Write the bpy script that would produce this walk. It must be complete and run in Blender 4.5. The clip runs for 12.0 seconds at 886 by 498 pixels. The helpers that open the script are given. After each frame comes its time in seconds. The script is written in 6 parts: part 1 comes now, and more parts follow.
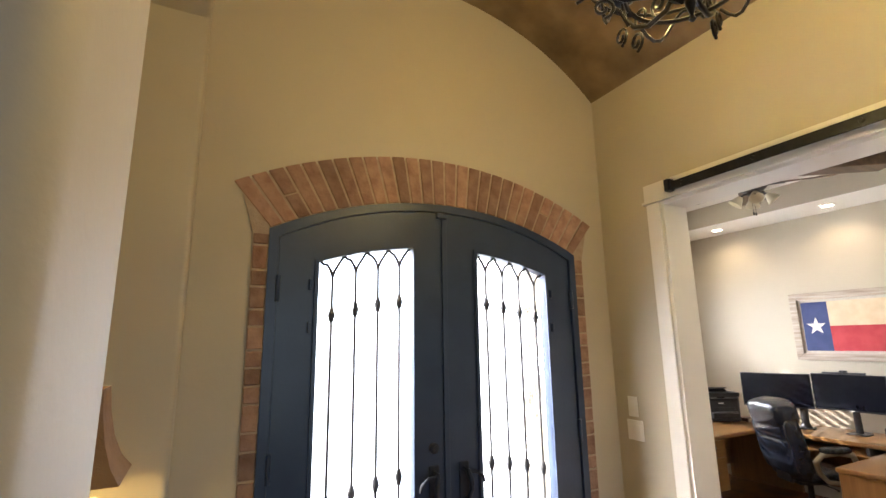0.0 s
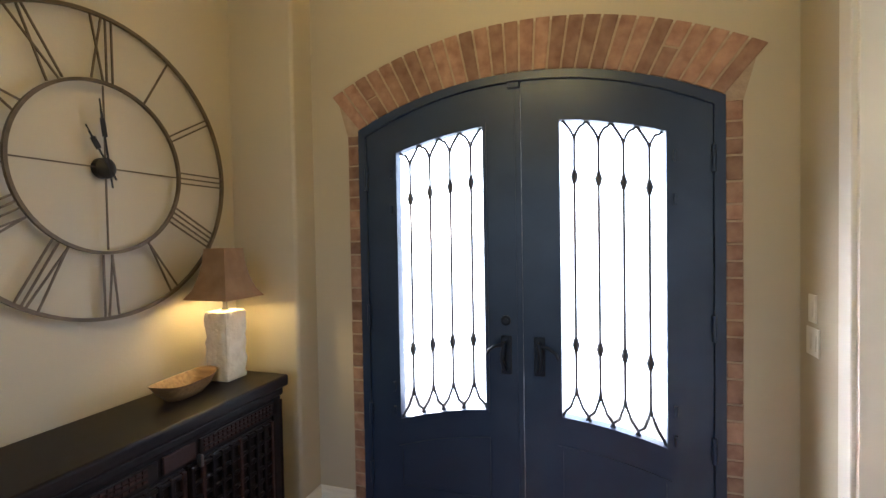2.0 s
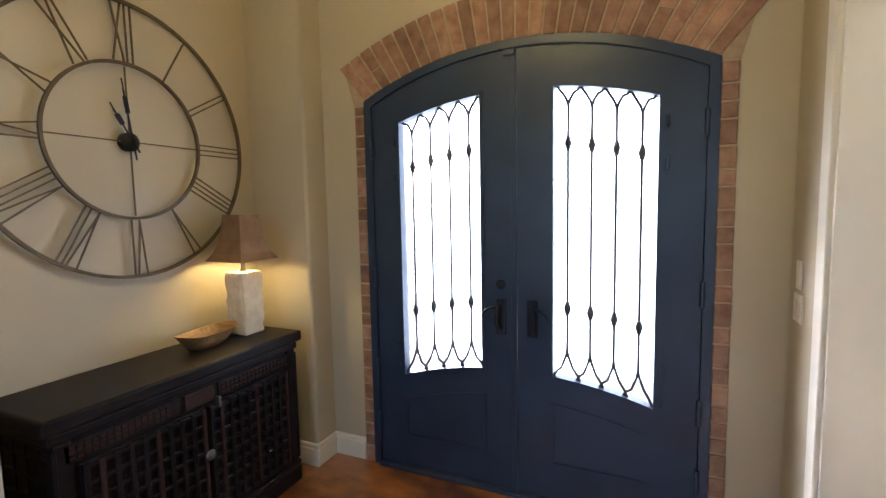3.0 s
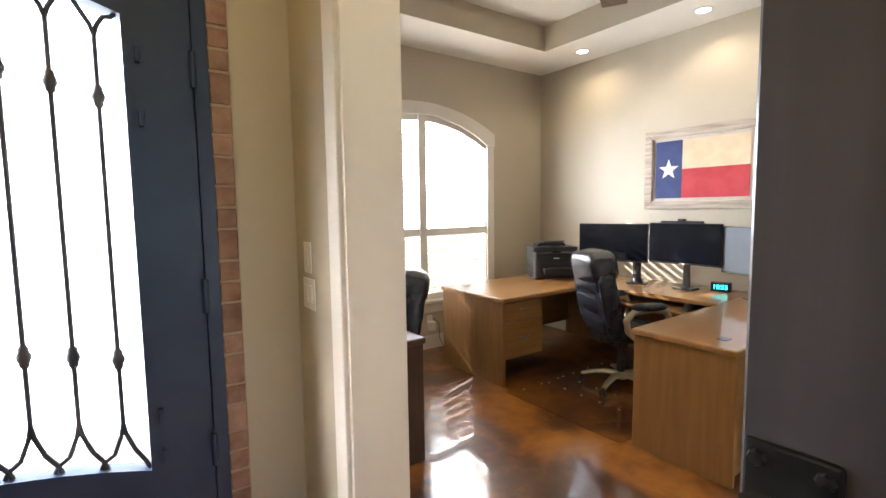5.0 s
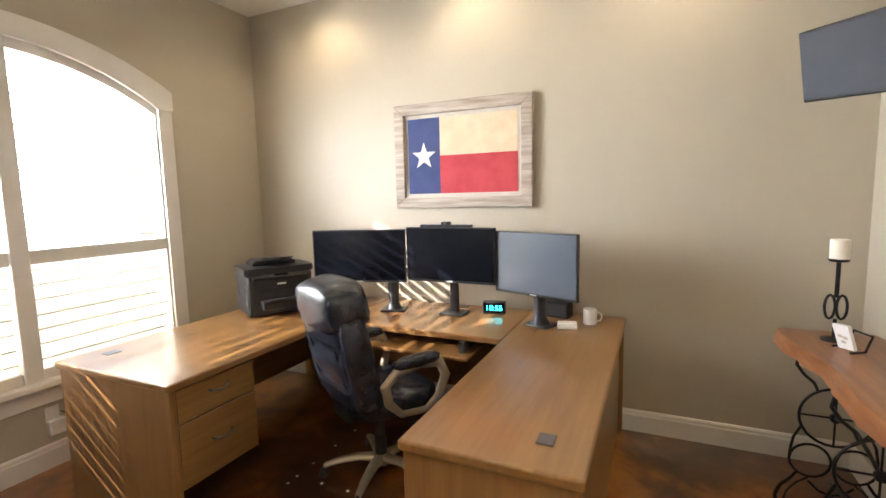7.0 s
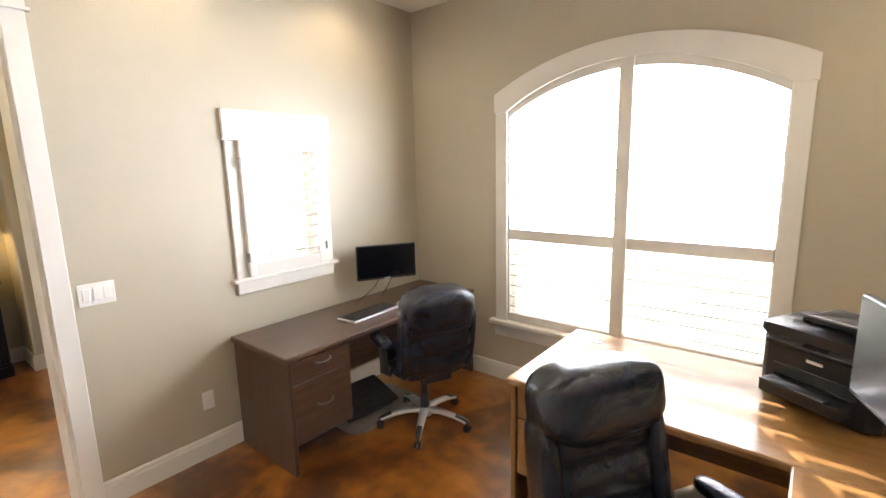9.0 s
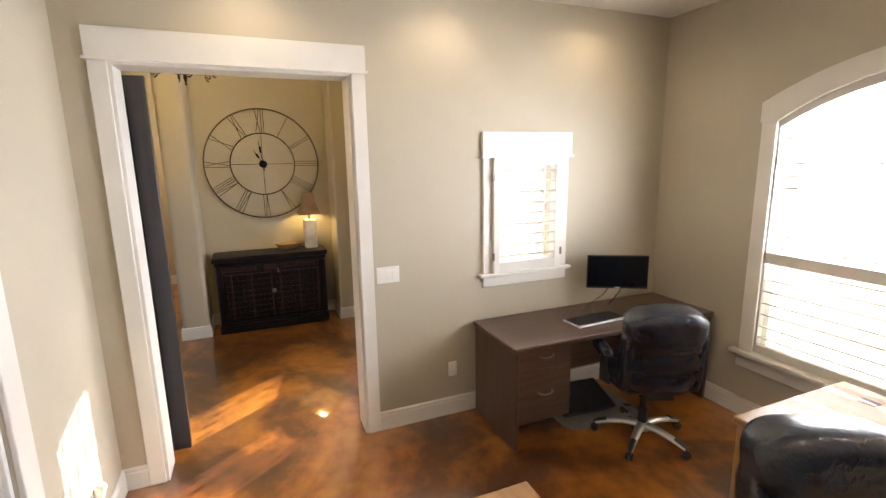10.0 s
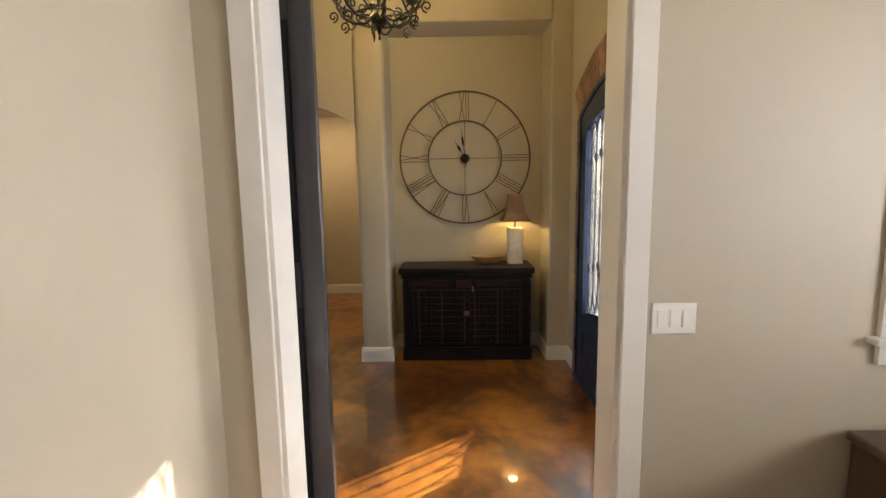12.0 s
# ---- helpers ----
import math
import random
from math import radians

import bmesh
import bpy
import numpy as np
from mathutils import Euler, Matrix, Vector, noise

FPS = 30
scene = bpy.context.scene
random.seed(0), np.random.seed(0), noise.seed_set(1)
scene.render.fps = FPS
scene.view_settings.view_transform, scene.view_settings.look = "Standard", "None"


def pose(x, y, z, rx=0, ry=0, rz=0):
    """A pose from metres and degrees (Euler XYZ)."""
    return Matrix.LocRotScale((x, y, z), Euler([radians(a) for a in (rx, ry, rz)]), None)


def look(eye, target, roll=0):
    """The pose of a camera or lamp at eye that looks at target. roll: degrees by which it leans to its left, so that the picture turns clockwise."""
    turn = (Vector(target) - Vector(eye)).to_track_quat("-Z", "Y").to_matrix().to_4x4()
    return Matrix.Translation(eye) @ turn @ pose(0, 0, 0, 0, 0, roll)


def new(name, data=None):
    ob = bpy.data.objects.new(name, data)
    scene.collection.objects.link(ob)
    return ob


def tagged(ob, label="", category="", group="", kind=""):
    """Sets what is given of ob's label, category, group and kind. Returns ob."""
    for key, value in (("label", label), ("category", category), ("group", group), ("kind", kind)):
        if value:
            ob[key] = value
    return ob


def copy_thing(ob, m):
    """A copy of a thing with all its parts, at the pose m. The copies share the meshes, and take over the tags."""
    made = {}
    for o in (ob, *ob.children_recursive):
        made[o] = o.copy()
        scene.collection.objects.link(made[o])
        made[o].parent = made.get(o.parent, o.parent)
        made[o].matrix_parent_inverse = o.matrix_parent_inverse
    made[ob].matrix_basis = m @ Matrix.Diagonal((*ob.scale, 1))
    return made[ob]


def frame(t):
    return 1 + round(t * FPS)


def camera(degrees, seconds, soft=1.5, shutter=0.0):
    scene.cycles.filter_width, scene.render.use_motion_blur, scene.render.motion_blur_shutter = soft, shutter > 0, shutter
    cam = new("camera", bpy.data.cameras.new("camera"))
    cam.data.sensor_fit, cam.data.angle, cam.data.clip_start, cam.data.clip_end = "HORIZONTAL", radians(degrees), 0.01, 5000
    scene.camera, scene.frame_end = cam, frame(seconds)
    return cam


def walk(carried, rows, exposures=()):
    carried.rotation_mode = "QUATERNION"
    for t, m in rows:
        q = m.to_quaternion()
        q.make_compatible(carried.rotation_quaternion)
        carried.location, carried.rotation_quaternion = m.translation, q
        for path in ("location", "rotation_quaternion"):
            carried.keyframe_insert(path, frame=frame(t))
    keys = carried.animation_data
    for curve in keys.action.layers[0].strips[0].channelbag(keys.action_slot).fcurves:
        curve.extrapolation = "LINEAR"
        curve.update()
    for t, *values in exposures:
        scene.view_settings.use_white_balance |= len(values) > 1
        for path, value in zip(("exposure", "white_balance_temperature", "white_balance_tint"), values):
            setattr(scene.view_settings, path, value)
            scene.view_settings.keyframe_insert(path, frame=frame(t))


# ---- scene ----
cam = camera(87.3, 12.0)
PATH = [
    (0, (0.190, 0.430, 1.699), (1.083, 2.175, 2.092), -0.9),
    (0.5, (0.586, 0.382, 1.640), (1.083, 2.278, 2.037), -0.7),
    (1, (1.003, 0.371, 1.639), (1.159, 2.348, 1.900), -0.7),
    (1.5, (1.387, 0.328, 1.617), (1.133, 2.310, 1.722), -0.7),
    (2, (1.710, 0.274, 1.614), (1.081, 2.172, 1.566), -1.0),
    (2.5, (1.934, 0.260, 1.608), (1.126, 2.085, 1.467), -1.1),
    (2.7, (1.984, 0.252, 1.613), (1.137, 2.056, 1.443), -1.2),
    (4.3, (1.965, 0.537, 1.462), (2.181, 2.518, 1.294), -0.4),
    (4.5, (1.955, 0.621, 1.470), (2.447, 2.552, 1.296), -0.7),
    (5, (1.956, 0.849, 1.474), (3.113, 2.471, 1.300), -0.8),
    (5.5, (2.074, 1.104, 1.476), (3.715, 2.234, 1.297), -0.7),
    (6, (2.340, 1.382, 1.473), (4.207, 2.076, 1.293), -0.7),
    (6.5, (2.713, 1.591, 1.516), (4.621, 2.154, 1.312), -0.9),
    (6.7, (2.915, 1.637, 1.515), (4.810, 2.243, 1.311), -1.1),
    (8.3, (4.853, 1.815, 1.577), (4.694, 3.778, 1.225), -1.6),
    (8.5, (5.118, 1.836, 1.603), (4.563, 3.728, 1.267), -1.1),
    (9, (5.587, 1.710, 1.770), (4.348, 3.240, 1.419), -1.3),
    (9.5, (5.733, 1.550, 1.913), (4.167, 2.736, 1.536), -0.9),
    (10, (5.810, 1.552, 1.944), (3.991, 2.295, 1.569), -1.0),
    (10.5, (5.685, 1.583, 1.933), (3.752, 1.911, 1.540), -0.9),
    (11, (5.429, 1.579, 1.844), (3.469, 1.641, 1.449), -0.8),
    (11.5, (4.906, 1.584, 1.757), (2.948, 1.608, 1.350), -0.9),
    (12, (4.415, 1.575, 1.655), (2.433, 1.537, 1.392), -0.9),
]
walk(cam, [(t, look(eye, target, roll)) for t, eye, target, roll in PATH],
     [(0, 1.88, 6050, 15), (1.0, 1.87, 6000, 15), (2.0, 1.88, 5550, 14), (2.5, 1.87, 5550, 14), (4.5, 2.05, 5700, 13), (5.5, 1.74, 6150, 14), (6.5, 1.82, 6150, 14), (8.5, 2.42, 5750, 12), (9.5, 2.05, 6250, 15), (10.5, 1.83, 6250, 15), (11, 1.72, 6300, 15), (12, 1.5, 6400, 15)])

# ---- world, sun and lamps ----
SUN = Vector((0.76, -1.0, -0.67)).normalized()
world = bpy.data.worlds.new("sky")
scene.world = world
world.use_nodes = True
wn = world.node_tree.nodes
sky = wn.new("ShaderNodeTexSky")
sky.sky_type, sky.sun_disc = "NISHITA", False
sky.sun_elevation = math.asin(-SUN.z)
sky.sun_rotation = math.atan2(-SUN.x, -SUN.y)
wn["Background"].inputs[1].default_value = 0.10
world.node_tree.links.new(sky.outputs[0], wn["Background"].inputs[0])

sun = new("sun", bpy.data.lights.new("sun", "SUN"))
sun.data.energy, sun.data.angle, sun.data.color = 5.6, radians(0.5), (1.0, 0.93, 0.82)
sun.matrix_world = look((0, 0, 0), SUN)


def area_lamp(name, eye, target, width, height, watts, colour):
    ob = new(name, bpy.data.lights.new(name, "AREA"))
    ob.data.shape, ob.data.size, ob.data.size_y = "RECTANGLE", width, height
    ob.data.energy, ob.data.color = watts, colour
    ob.matrix_world = look(eye, target)
    return ob


def spot_lamp(name, eye, target, watts, colour, cone=100, blend=0.7, size=0.05):
    ob = new(name, bpy.data.lights.new(name, "SPOT"))
    ob.data.energy, ob.data.color, ob.data.spot_size = watts, colour, radians(cone)
    ob.data.spot_blend, ob.data.shadow_soft_size = blend, size
    ob.matrix_world = look(eye, target)
    return ob


def bulb(name, eye, watts, colour, size=0.03):
    ob = new(name, bpy.data.lights.new(name, "POINT"))
    ob.data.energy, ob.data.color, ob.data.shadow_soft_size = watts, colour, size
    ob.location = eye
    return ob


DAY, WARM = (0.93, 0.97, 1.0), (1.0, 0.70, 0.20)
area_lamp("window_daylight", (4.57, 5.14, 1.85), (4.57, 0, 1.4), 1.75, 1.2, 46, DAY).data.spread = radians(168)
area_lamp("small_window_daylight", (2.45, 3.5, 1.5), (6, 3.5, 1.4), 0.55, 0.85, 0.35, DAY)
area_lamp("door_daylight", (1.32, 2.98, 1.45), (1.32, 0, 1.3), 1.5, 1.7, 12.5, (0.86, 0.93, 1.0))
area_lamp("rear_window_daylight", (1.2, -2.52, 1.7), (1.2, 3, 1.5), 1.9, 1.6, 3.5, (0.66, 0.83, 1.0))
CANS = [(6.0, 4.01), (6.0, 2.81), (6.0, 1.61), (3.06, 4.01), (3.06, 2.81), (3.06, 1.61)]
for cx, cy in CANS:
    spot_lamp("can_lamp", (cx, cy, 3.03), (cx, cy, 0), 4.6 if cx > 5 else 2.7, (1.0, 0.79, 0.52), 146, 0.6, 0.05)

# ---- materials ----
def material(name, colour, rough=0.5, metal=0.0, second=None, scale=6.0, contrast=(0.35, 0.65), fine=0.0, fine_scale=120.0,
             stretch=(1, 1, 1), coat=0.0, rough_spread=0.0, island=0.0, detail=6.0, spec=0.5):
    """A procedural surface: two colours mixed by noise, with fine relief."""
    m = bpy.data.materials.new(name)
    m.use_nodes = True
    t = m.node_tree
    n, link = t.nodes, t.links.new
    b = n["Principled BSDF"]
    b.inputs["Roughness"].default_value, b.inputs["Metallic"].default_value = rough, metal
    b.inputs["Specular IOR Level"].default_value = spec
    b.inputs["Coat Weight"].default_value = coat
    b.inputs["Coat Roughness"].default_value = 0.08
    b.inputs["Base Color"].default_value = (*colour, 1)
    place = n.new("ShaderNodeTexCoord")
    mapping = n.new("ShaderNodeMapping")
    mapping.inputs["Scale"].default_value = stretch
    link(place.outputs["Object"], mapping.inputs["Vector"])
    if second:
        noise_node = n.new("ShaderNodeTexNoise")
        noise_node.inputs["Scale"].default_value, noise_node.inputs["Detail"].default_value = scale, detail
        ramp = n.new("ShaderNodeValToRGB")
        ramp.color_ramp.elements[0].position, ramp.color_ramp.elements[1].position = contrast
        ramp.color_ramp.elements[0].color, ramp.color_ramp.elements[1].color = (*colour, 1), (*second, 1)
        link(mapping.outputs[0], noise_node.inputs["Vector"])
        link(noise_node.outputs["Fac"], ramp.inputs["Fac"])
        out = ramp.outputs["Color"]
        if island:
            info = n.new("ShaderNodeObjectInfo")
            hsv = n.new("ShaderNodeHueSaturation")
            span = n.new("ShaderNodeMapRange")
            span.inputs["To Min"].default_value, span.inputs["To Max"].default_value = 1 - island, 1 + island
            link(info.outputs["Random"], span.inputs["Value"])
            link(span.outputs[0], hsv.inputs["Value"])
            link(out, hsv.inputs["Color"])
            out = hsv.outputs["Color"]
        link(out, b.inputs["Base Color"])
        if rough_spread:
            r = n.new("ShaderNodeMapRange")
            r.inputs["To Min"].default_value, r.inputs["To Max"].default_value = rough - rough_spread, rough + rough_spread
            link(noise_node.outputs["Fac"], r.inputs["Value"])
            link(r.outputs[0], b.inputs["Roughness"])
    if fine:
        grain = n.new("ShaderNodeTexNoise")
        grain.inputs["Scale"].default_value, grain.inputs["Detail"].default_value = fine_scale, 4
        bump = n.new("ShaderNodeBump")
        bump.inputs["Strength"].default_value, bump.inputs["Distance"].default_value = fine, 0.01
        link(mapping.outputs[0], grain.inputs["Vector"])
        link(grain.outputs["Fac"], bump.inputs["Height"])
        link(bump.outputs[0], b.inputs["Normal"])
    return m


def glowing(name, colour, strength):
    m = bpy.data.materials.new(name)
    m.use_nodes = True
    b = m.node_tree.nodes["Principled BSDF"]
    b.inputs["Base Color"].default_value = (*colour, 1)
    b.inputs["Emission Color"].default_value = (*colour, 1)
    b.inputs["Emission Strength"].default_value = strength
    return m


def clear_glass(name, rough=0.0, colour=(1, 1, 1), bump_scale=0.0):
    m = bpy.data.materials.new(name)
    m.use_nodes = True
    n, link = m.node_tree.nodes, m.node_tree.links.new
    b = n["Principled BSDF"]
    b.inputs["Base Color"].default_value = (*colour, 1)
    b.inputs["Roughness"].default_value, b.inputs["Transmission Weight"].default_value = rough, 1.0
    b.inputs["IOR"].default_value = 1.45
    if bump_scale:
        place, grain, bump = n.new("ShaderNodeTexCoord"), n.new("ShaderNodeTexNoise"), n.new("ShaderNodeBump")
        mapping = n.new("ShaderNodeMapping")
        mapping.inputs["Scale"].default_value = (1, 1, 0.35)
        grain.inputs["Scale"].default_value = bump_scale
        bump.inputs["Strength"].default_value, bump.inputs["Distance"].default_value = 0.5, 0.02
        link(place.outputs["Object"], mapping.inputs["Vector"])
        link(mapping.outputs[0], grain.inputs["Vector"])
        link(grain.outputs["Fac"], bump.inputs["Height"])
        link(bump.outputs[0], b.inputs["Normal"])
    return m


def stained_concrete():
    """Acid-stained, sealed concrete: amber and dark brown clouds under a glossy coat."""
    m = bpy.data.materials.new("stained_concrete")
    m.use_nodes = True
    n, link = m.node_tree.nodes, m.node_tree.links.new
    b = n["Principled BSDF"]
    place = n.new("ShaderNodeTexCoord")
    big, small = n.new("ShaderNodeTexNoise"), n.new("ShaderNodeTexNoise")
    big.inputs["Scale"].default_value, big.inputs["Detail"].default_value, big.inputs["Distortion"].default_value = 1.1, 6, 0.9
    big.inputs["Roughness"].default_value = 0.52
    small.inputs["Scale"].default_value, small.inputs["Detail"].default_value = 9.0, 8
    mix = n.new("ShaderNodeMath")
    mix.operation = "MULTIPLY_ADD"
    mix.inputs[1].default_value = 0.25
    for tex in (big, small):
        link(place.outputs["Object"], tex.inputs["Vector"])
    link(small.outputs["Fac"], mix.inputs[0])
    link(big.outputs["Fac"], mix.inputs[2])
    ramp = n.new("ShaderNodeValToRGB")
    e = ramp.color_ramp.elements
    e[0].position, e[0].color = 0.38, (0.022, 0.0065, 0.0028, 1)
    e[1].position, e[1].color = 0.92, (0.52, 0.235, 0.038, 1)
    mid = ramp.color_ramp.elements.new(0.55)
    mid.color = (0.10, 0.030, 0.0055, 1)
    mid = ramp.color_ramp.elements.new(0.70)
    mid.color = (0.32, 0.113, 0.014, 1)
    link(mix.outputs[0], ramp.inputs["Fac"])
    link(ramp.outputs["Color"], b.inputs["Base Color"])
    b.inputs["Roughness"].default_value = 0.32
    b.inputs["Coat Weight"].default_value, b.inputs["Coat Roughness"].default_value = 1.0, 0.045
    b.inputs["Coat IOR"].default_value = 1.85
    wave = n.new("ShaderNodeTexNoise")
    wave.inputs["Scale"].default_value = 14
    bump = n.new("ShaderNodeBump")
    bump.inputs["Strength"].default_value, bump.inputs["Distance"].default_value = 0.045, 0.01
    link(place.outputs["Object"], wave.inputs["Vector"])
    link(wave.outputs["Fac"], bump.inputs["Height"])
    link(bump.outputs[0], b.inputs["Normal"])
    link(bump.outputs[0], b.inputs["Coat Normal"])
    return m


def wood(name, dark, light, rough=0.35, along="x", scale=3.0, coat=0.2, fine=0.05, spec=0.5):
    """Wood with long grain along one axis."""
    stretch = {"x": (0.6, 9, 9), "y": (9, 0.6, 9), "z": (9, 9, 0.6)}[along]
    return material(name, dark, rough, 0, light, scale, (0.3, 0.7), fine, 30, stretch, coat, 0.06, detail=10, spec=spec)


WALL = material("wall_paint", (0.43, 0.38, 0.286), 0.58, 0, (0.46, 0.405, 0.305), 1.2, (0.3, 0.7), 0.06, 55)
CEIL = material("ceiling_paint", (0.74, 0.71, 0.64), 0.7, 0, (0.77, 0.74, 0.67), 1.5, fine=0.12, fine_scale=60)
VAULT = material("vault_plaster", (0.10, 0.066, 0.036), 0.55, 0, (0.22, 0.155, 0.085), 3.5, (0.35, 0.7), 0.15, 25, detail=9)
TRIM = material("white_trim", (0.70, 0.668, 0.61), 0.32, 0, (0.665, 0.635, 0.58), 3, fine=0.012, fine_scale=45)
SHELF = material("white_shelf", (0.82, 0.81, 0.79), 0.4, 0, (0.79, 0.78, 0.76), 3, fine=0.02, fine_scale=30)
FLOOR = stained_concrete()
IRON_DOOR = material("door_paint", (0.018, 0.032, 0.072), 0.38, 0.1, (0.024, 0.042, 0.090), 4, fine=0.06, fine_scale=50)
IRON = material("wrought_iron", (0.05, 0.05, 0.055), 0.5, 0.3, (0.075, 0.072, 0.074), 14, fine=0.12, fine_scale=90)
CLOCK_IRON = material("bronzed_iron", (0.075, 0.055, 0.034), 0.5, 0.35, (0.12, 0.09, 0.056), 14, fine=0.1, fine_scale=90)
BLACK_IRON = material("black_iron", (0.012, 0.012, 0.013), 0.4, 0.6, (0.022, 0.022, 0.023), 20, fine=0.05, fine_scale=80)
DOOR_IRON = material("door_hardware", (0.010, 0.015, 0.028), 0.5, 0.3, (0.016, 0.022, 0.038), 12, fine=0.08, fine_scale=90)
BRICK = material("old_brick", (0.20, 0.105, 0.072), 0.85, 0, (0.35, 0.22, 0.155), 14, (0.3, 0.72), 0.4, 60, island=0.30)
MORTAR = material("mortar", (0.40, 0.31, 0.225), 0.9, 0, (0.33, 0.25, 0.18), 20, fine=0.4, fine_scale=120)
RAIN_GLASS = clear_glass("rain_glass", 0.06, (0.97, 0.99, 1.0), 28)
GLASS = clear_glass("window_glass")
OAK = wood("oak_laminate", (0.215, 0.104, 0.030), (0.285, 0.148, 0.046), 0.30, "x", 4, 0.45)
OAK_END = wood("oak_laminate_upright", (0.195, 0.094, 0.029), (0.255, 0.130, 0.042), 0.35, "z", 4)
DARK_WOOD = wood("walnut_laminate", (0.062, 0.033, 0.020), (0.108, 0.060, 0.038), 0.34, "y", 4)
DARK_WOOD_END = wood("walnut_laminate_upright", (0.050, 0.026, 0.016), (0.090, 0.050, 0.031), 0.36, "z", 4)
CHEST = wood("carved_wood", (0.005, 0.004, 0.005), (0.013, 0.009, 0.009), 0.40, "y", 6, 0.0, 0.12, 0.16)
CHEST_RED = wood("carved_wood_worn", (0.018, 0.008, 0.007), (0.036, 0.015, 0.011), 0.45, "y", 6, 0.0, 0.2, 0.25)
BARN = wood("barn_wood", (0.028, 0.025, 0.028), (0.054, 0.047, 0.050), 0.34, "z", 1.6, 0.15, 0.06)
# inset planks: dark stain plus the recess's shade, both put into the colour
BARN_RECESS = wood("barn_plank_stain_and_shade", (0.008, 0.007, 0.008), (0.018, 0.015, 0.015), 0.5, "z", 1.6, 0.0, 0.08)
BEAM = wood("beam_wood", (0.06, 0.034, 0.018), (0.14, 0.085, 0.048), 0.55, "x", 3, 0.0, 0.3)
SLAB = wood("live_edge_wood", (0.16, 0.055, 0.018), (0.30, 0.125, 0.045), 0.35, "x", 3.5, 0.3, 0.15)
FRAME = wood("weathered_frame", (0.26, 0.20, 0.145), (0.50, 0.43, 0.35), 0.7, "y", 5, 0.0, 0.4)
BOWL = wood("bowl_wood", (0.17, 0.088, 0.032), (0.34, 0.20, 0.08), 0.4, "x", 6, 0.1, 0.2)
LEATHER = material("black_leather", (0.010, 0.013, 0.022), 0.26, 0, (0.018, 0.023, 0.036), 8, fine=0.30, fine_scale=60, coat=0.25)
PLASTIC = material("black_plastic", (0.012, 0.012, 0.014), 0.38, 0, (0.02, 0.02, 0.022), 12, fine=0.04, fine_scale=200)
GREY_PLASTIC = material("grey_plastic", (0.07, 0.07, 0.075), 0.45, 0, (0.09, 0.09, 0.095), 12, fine=0.04, fine_scale=200)
SCREEN = material("screen", (0.004, 0.005, 0.008), 0.22, 0, (0.005, 0.006, 0.010), 2, spec=0.25)
# dark screen with a pale room reflection painted into its base colour
SCREEN_REFLECTION = material("screen_painted_reflection", (0.10, 0.115, 0.14), 0.14, 0, (0.11, 0.125, 0.15), 2)
SILVER = material("silver_paint", (0.52, 0.52, 0.53), 0.33, 0.8, (0.46, 0.46, 0.47), 10)
CHAMPAGNE = material("champagne_paint", (0.46, 0.40, 0.31), 0.33, 0.6, (0.40, 0.35, 0.27), 10)
CHROME = material("chrome", (0.6, 0.6, 0.6), 0.15, 1.0, (0.5, 0.5, 0.5), 10)
PEWTER = material("pewter", (0.16, 0.15, 0.14), 0.35, 0.9, (0.22, 0.21, 0.2), 10)
WHITE_PLASTIC = material("white_plastic", (0.78, 0.76, 0.71), 0.35, 0, (0.74, 0.72, 0.67), 6)
CERAMIC = material("white_ceramic", (0.78, 0.77, 0.74), 0.15, 0, (0.74, 0.73, 0.7), 6, coat=0.4)
STONE = material("white_stone", (0.66, 0.58, 0.45), 0.85, 0, (0.78, 0.71, 0.58), 14, fine=0.8, fine_scale=40)
WAX = material("wax", (0.78, 0.72, 0.60), 0.45, 0, (0.74, 0.68, 0.56), 8)
NAVY = material("flag_blue", (0.035, 0.05, 0.14), 0.85, 0, (0.05, 0.065, 0.17), 9, fine=0.2, fine_scale=300)
RED = material("flag_red", (0.40, 0.035, 0.045), 0.85, 0, (0.47, 0.055, 0.06), 9, fine=0.2, fine_scale=300)
CREAM = material("flag_cream", (0.62, 0.47, 0.30), 0.85, 0, (0.70, 0.55, 0.37), 9, fine=0.2, fine_scale=300)
WHITE_CLOTH = material("flag_white", (0.74, 0.70, 0.62), 0.85, 0, (0.68, 0.64, 0.56), 9, fine=0.2, fine_scale=300)
SHADE = material("lamp_shade", (0.20, 0.115, 0.058), 0.8, 0, (0.25, 0.15, 0.08), 12, fine=0.3, fine_scale=200)
LOUVER = material("louver_paint", (0.72, 0.685, 0.62), 0.4, 0, (0.68, 0.65, 0.59), 4)
GROUND = material("dry_ground", (0.30, 0.27, 0.20), 0.9, 0, (0.20, 0.21, 0.11), 0.8, fine=0.4, fine_scale=12)
WICKER = wood("wicker", (0.30, 0.17, 0.07), (0.52, 0.34, 0.16), 0.6, "x", 8, 0, 0.3)
PAPER = material("paper", (0.72, 0.68, 0.58), 0.8, 0, (0.64, 0.60, 0.50), 30, stretch=(1, 1, 12))
MAT_CLEAR = clear_glass("clear_vinyl", 0.06, (0.985, 0.975, 0.96))
RUBBER = material("rubber", (0.02, 0.02, 0.021), 0.7, 0, (0.03, 0.03, 0.031), 20, fine=0.2, fine_scale=150)
BULB_GLOW = glowing("lit_bulb", (1.0, 0.78, 0.45), 12.0)
CAN_GLOW = glowing("can_glow", (1.0, 0.90, 0.74), 7.0)
CYAN = glowing("clock_digits", (0.05, 0.75, 0.8), 1.6)
FROSTED = material("frosted_glass", (0.62, 0.56, 0.40), 0.35, 0, (0.70, 0.64, 0.48), 8)

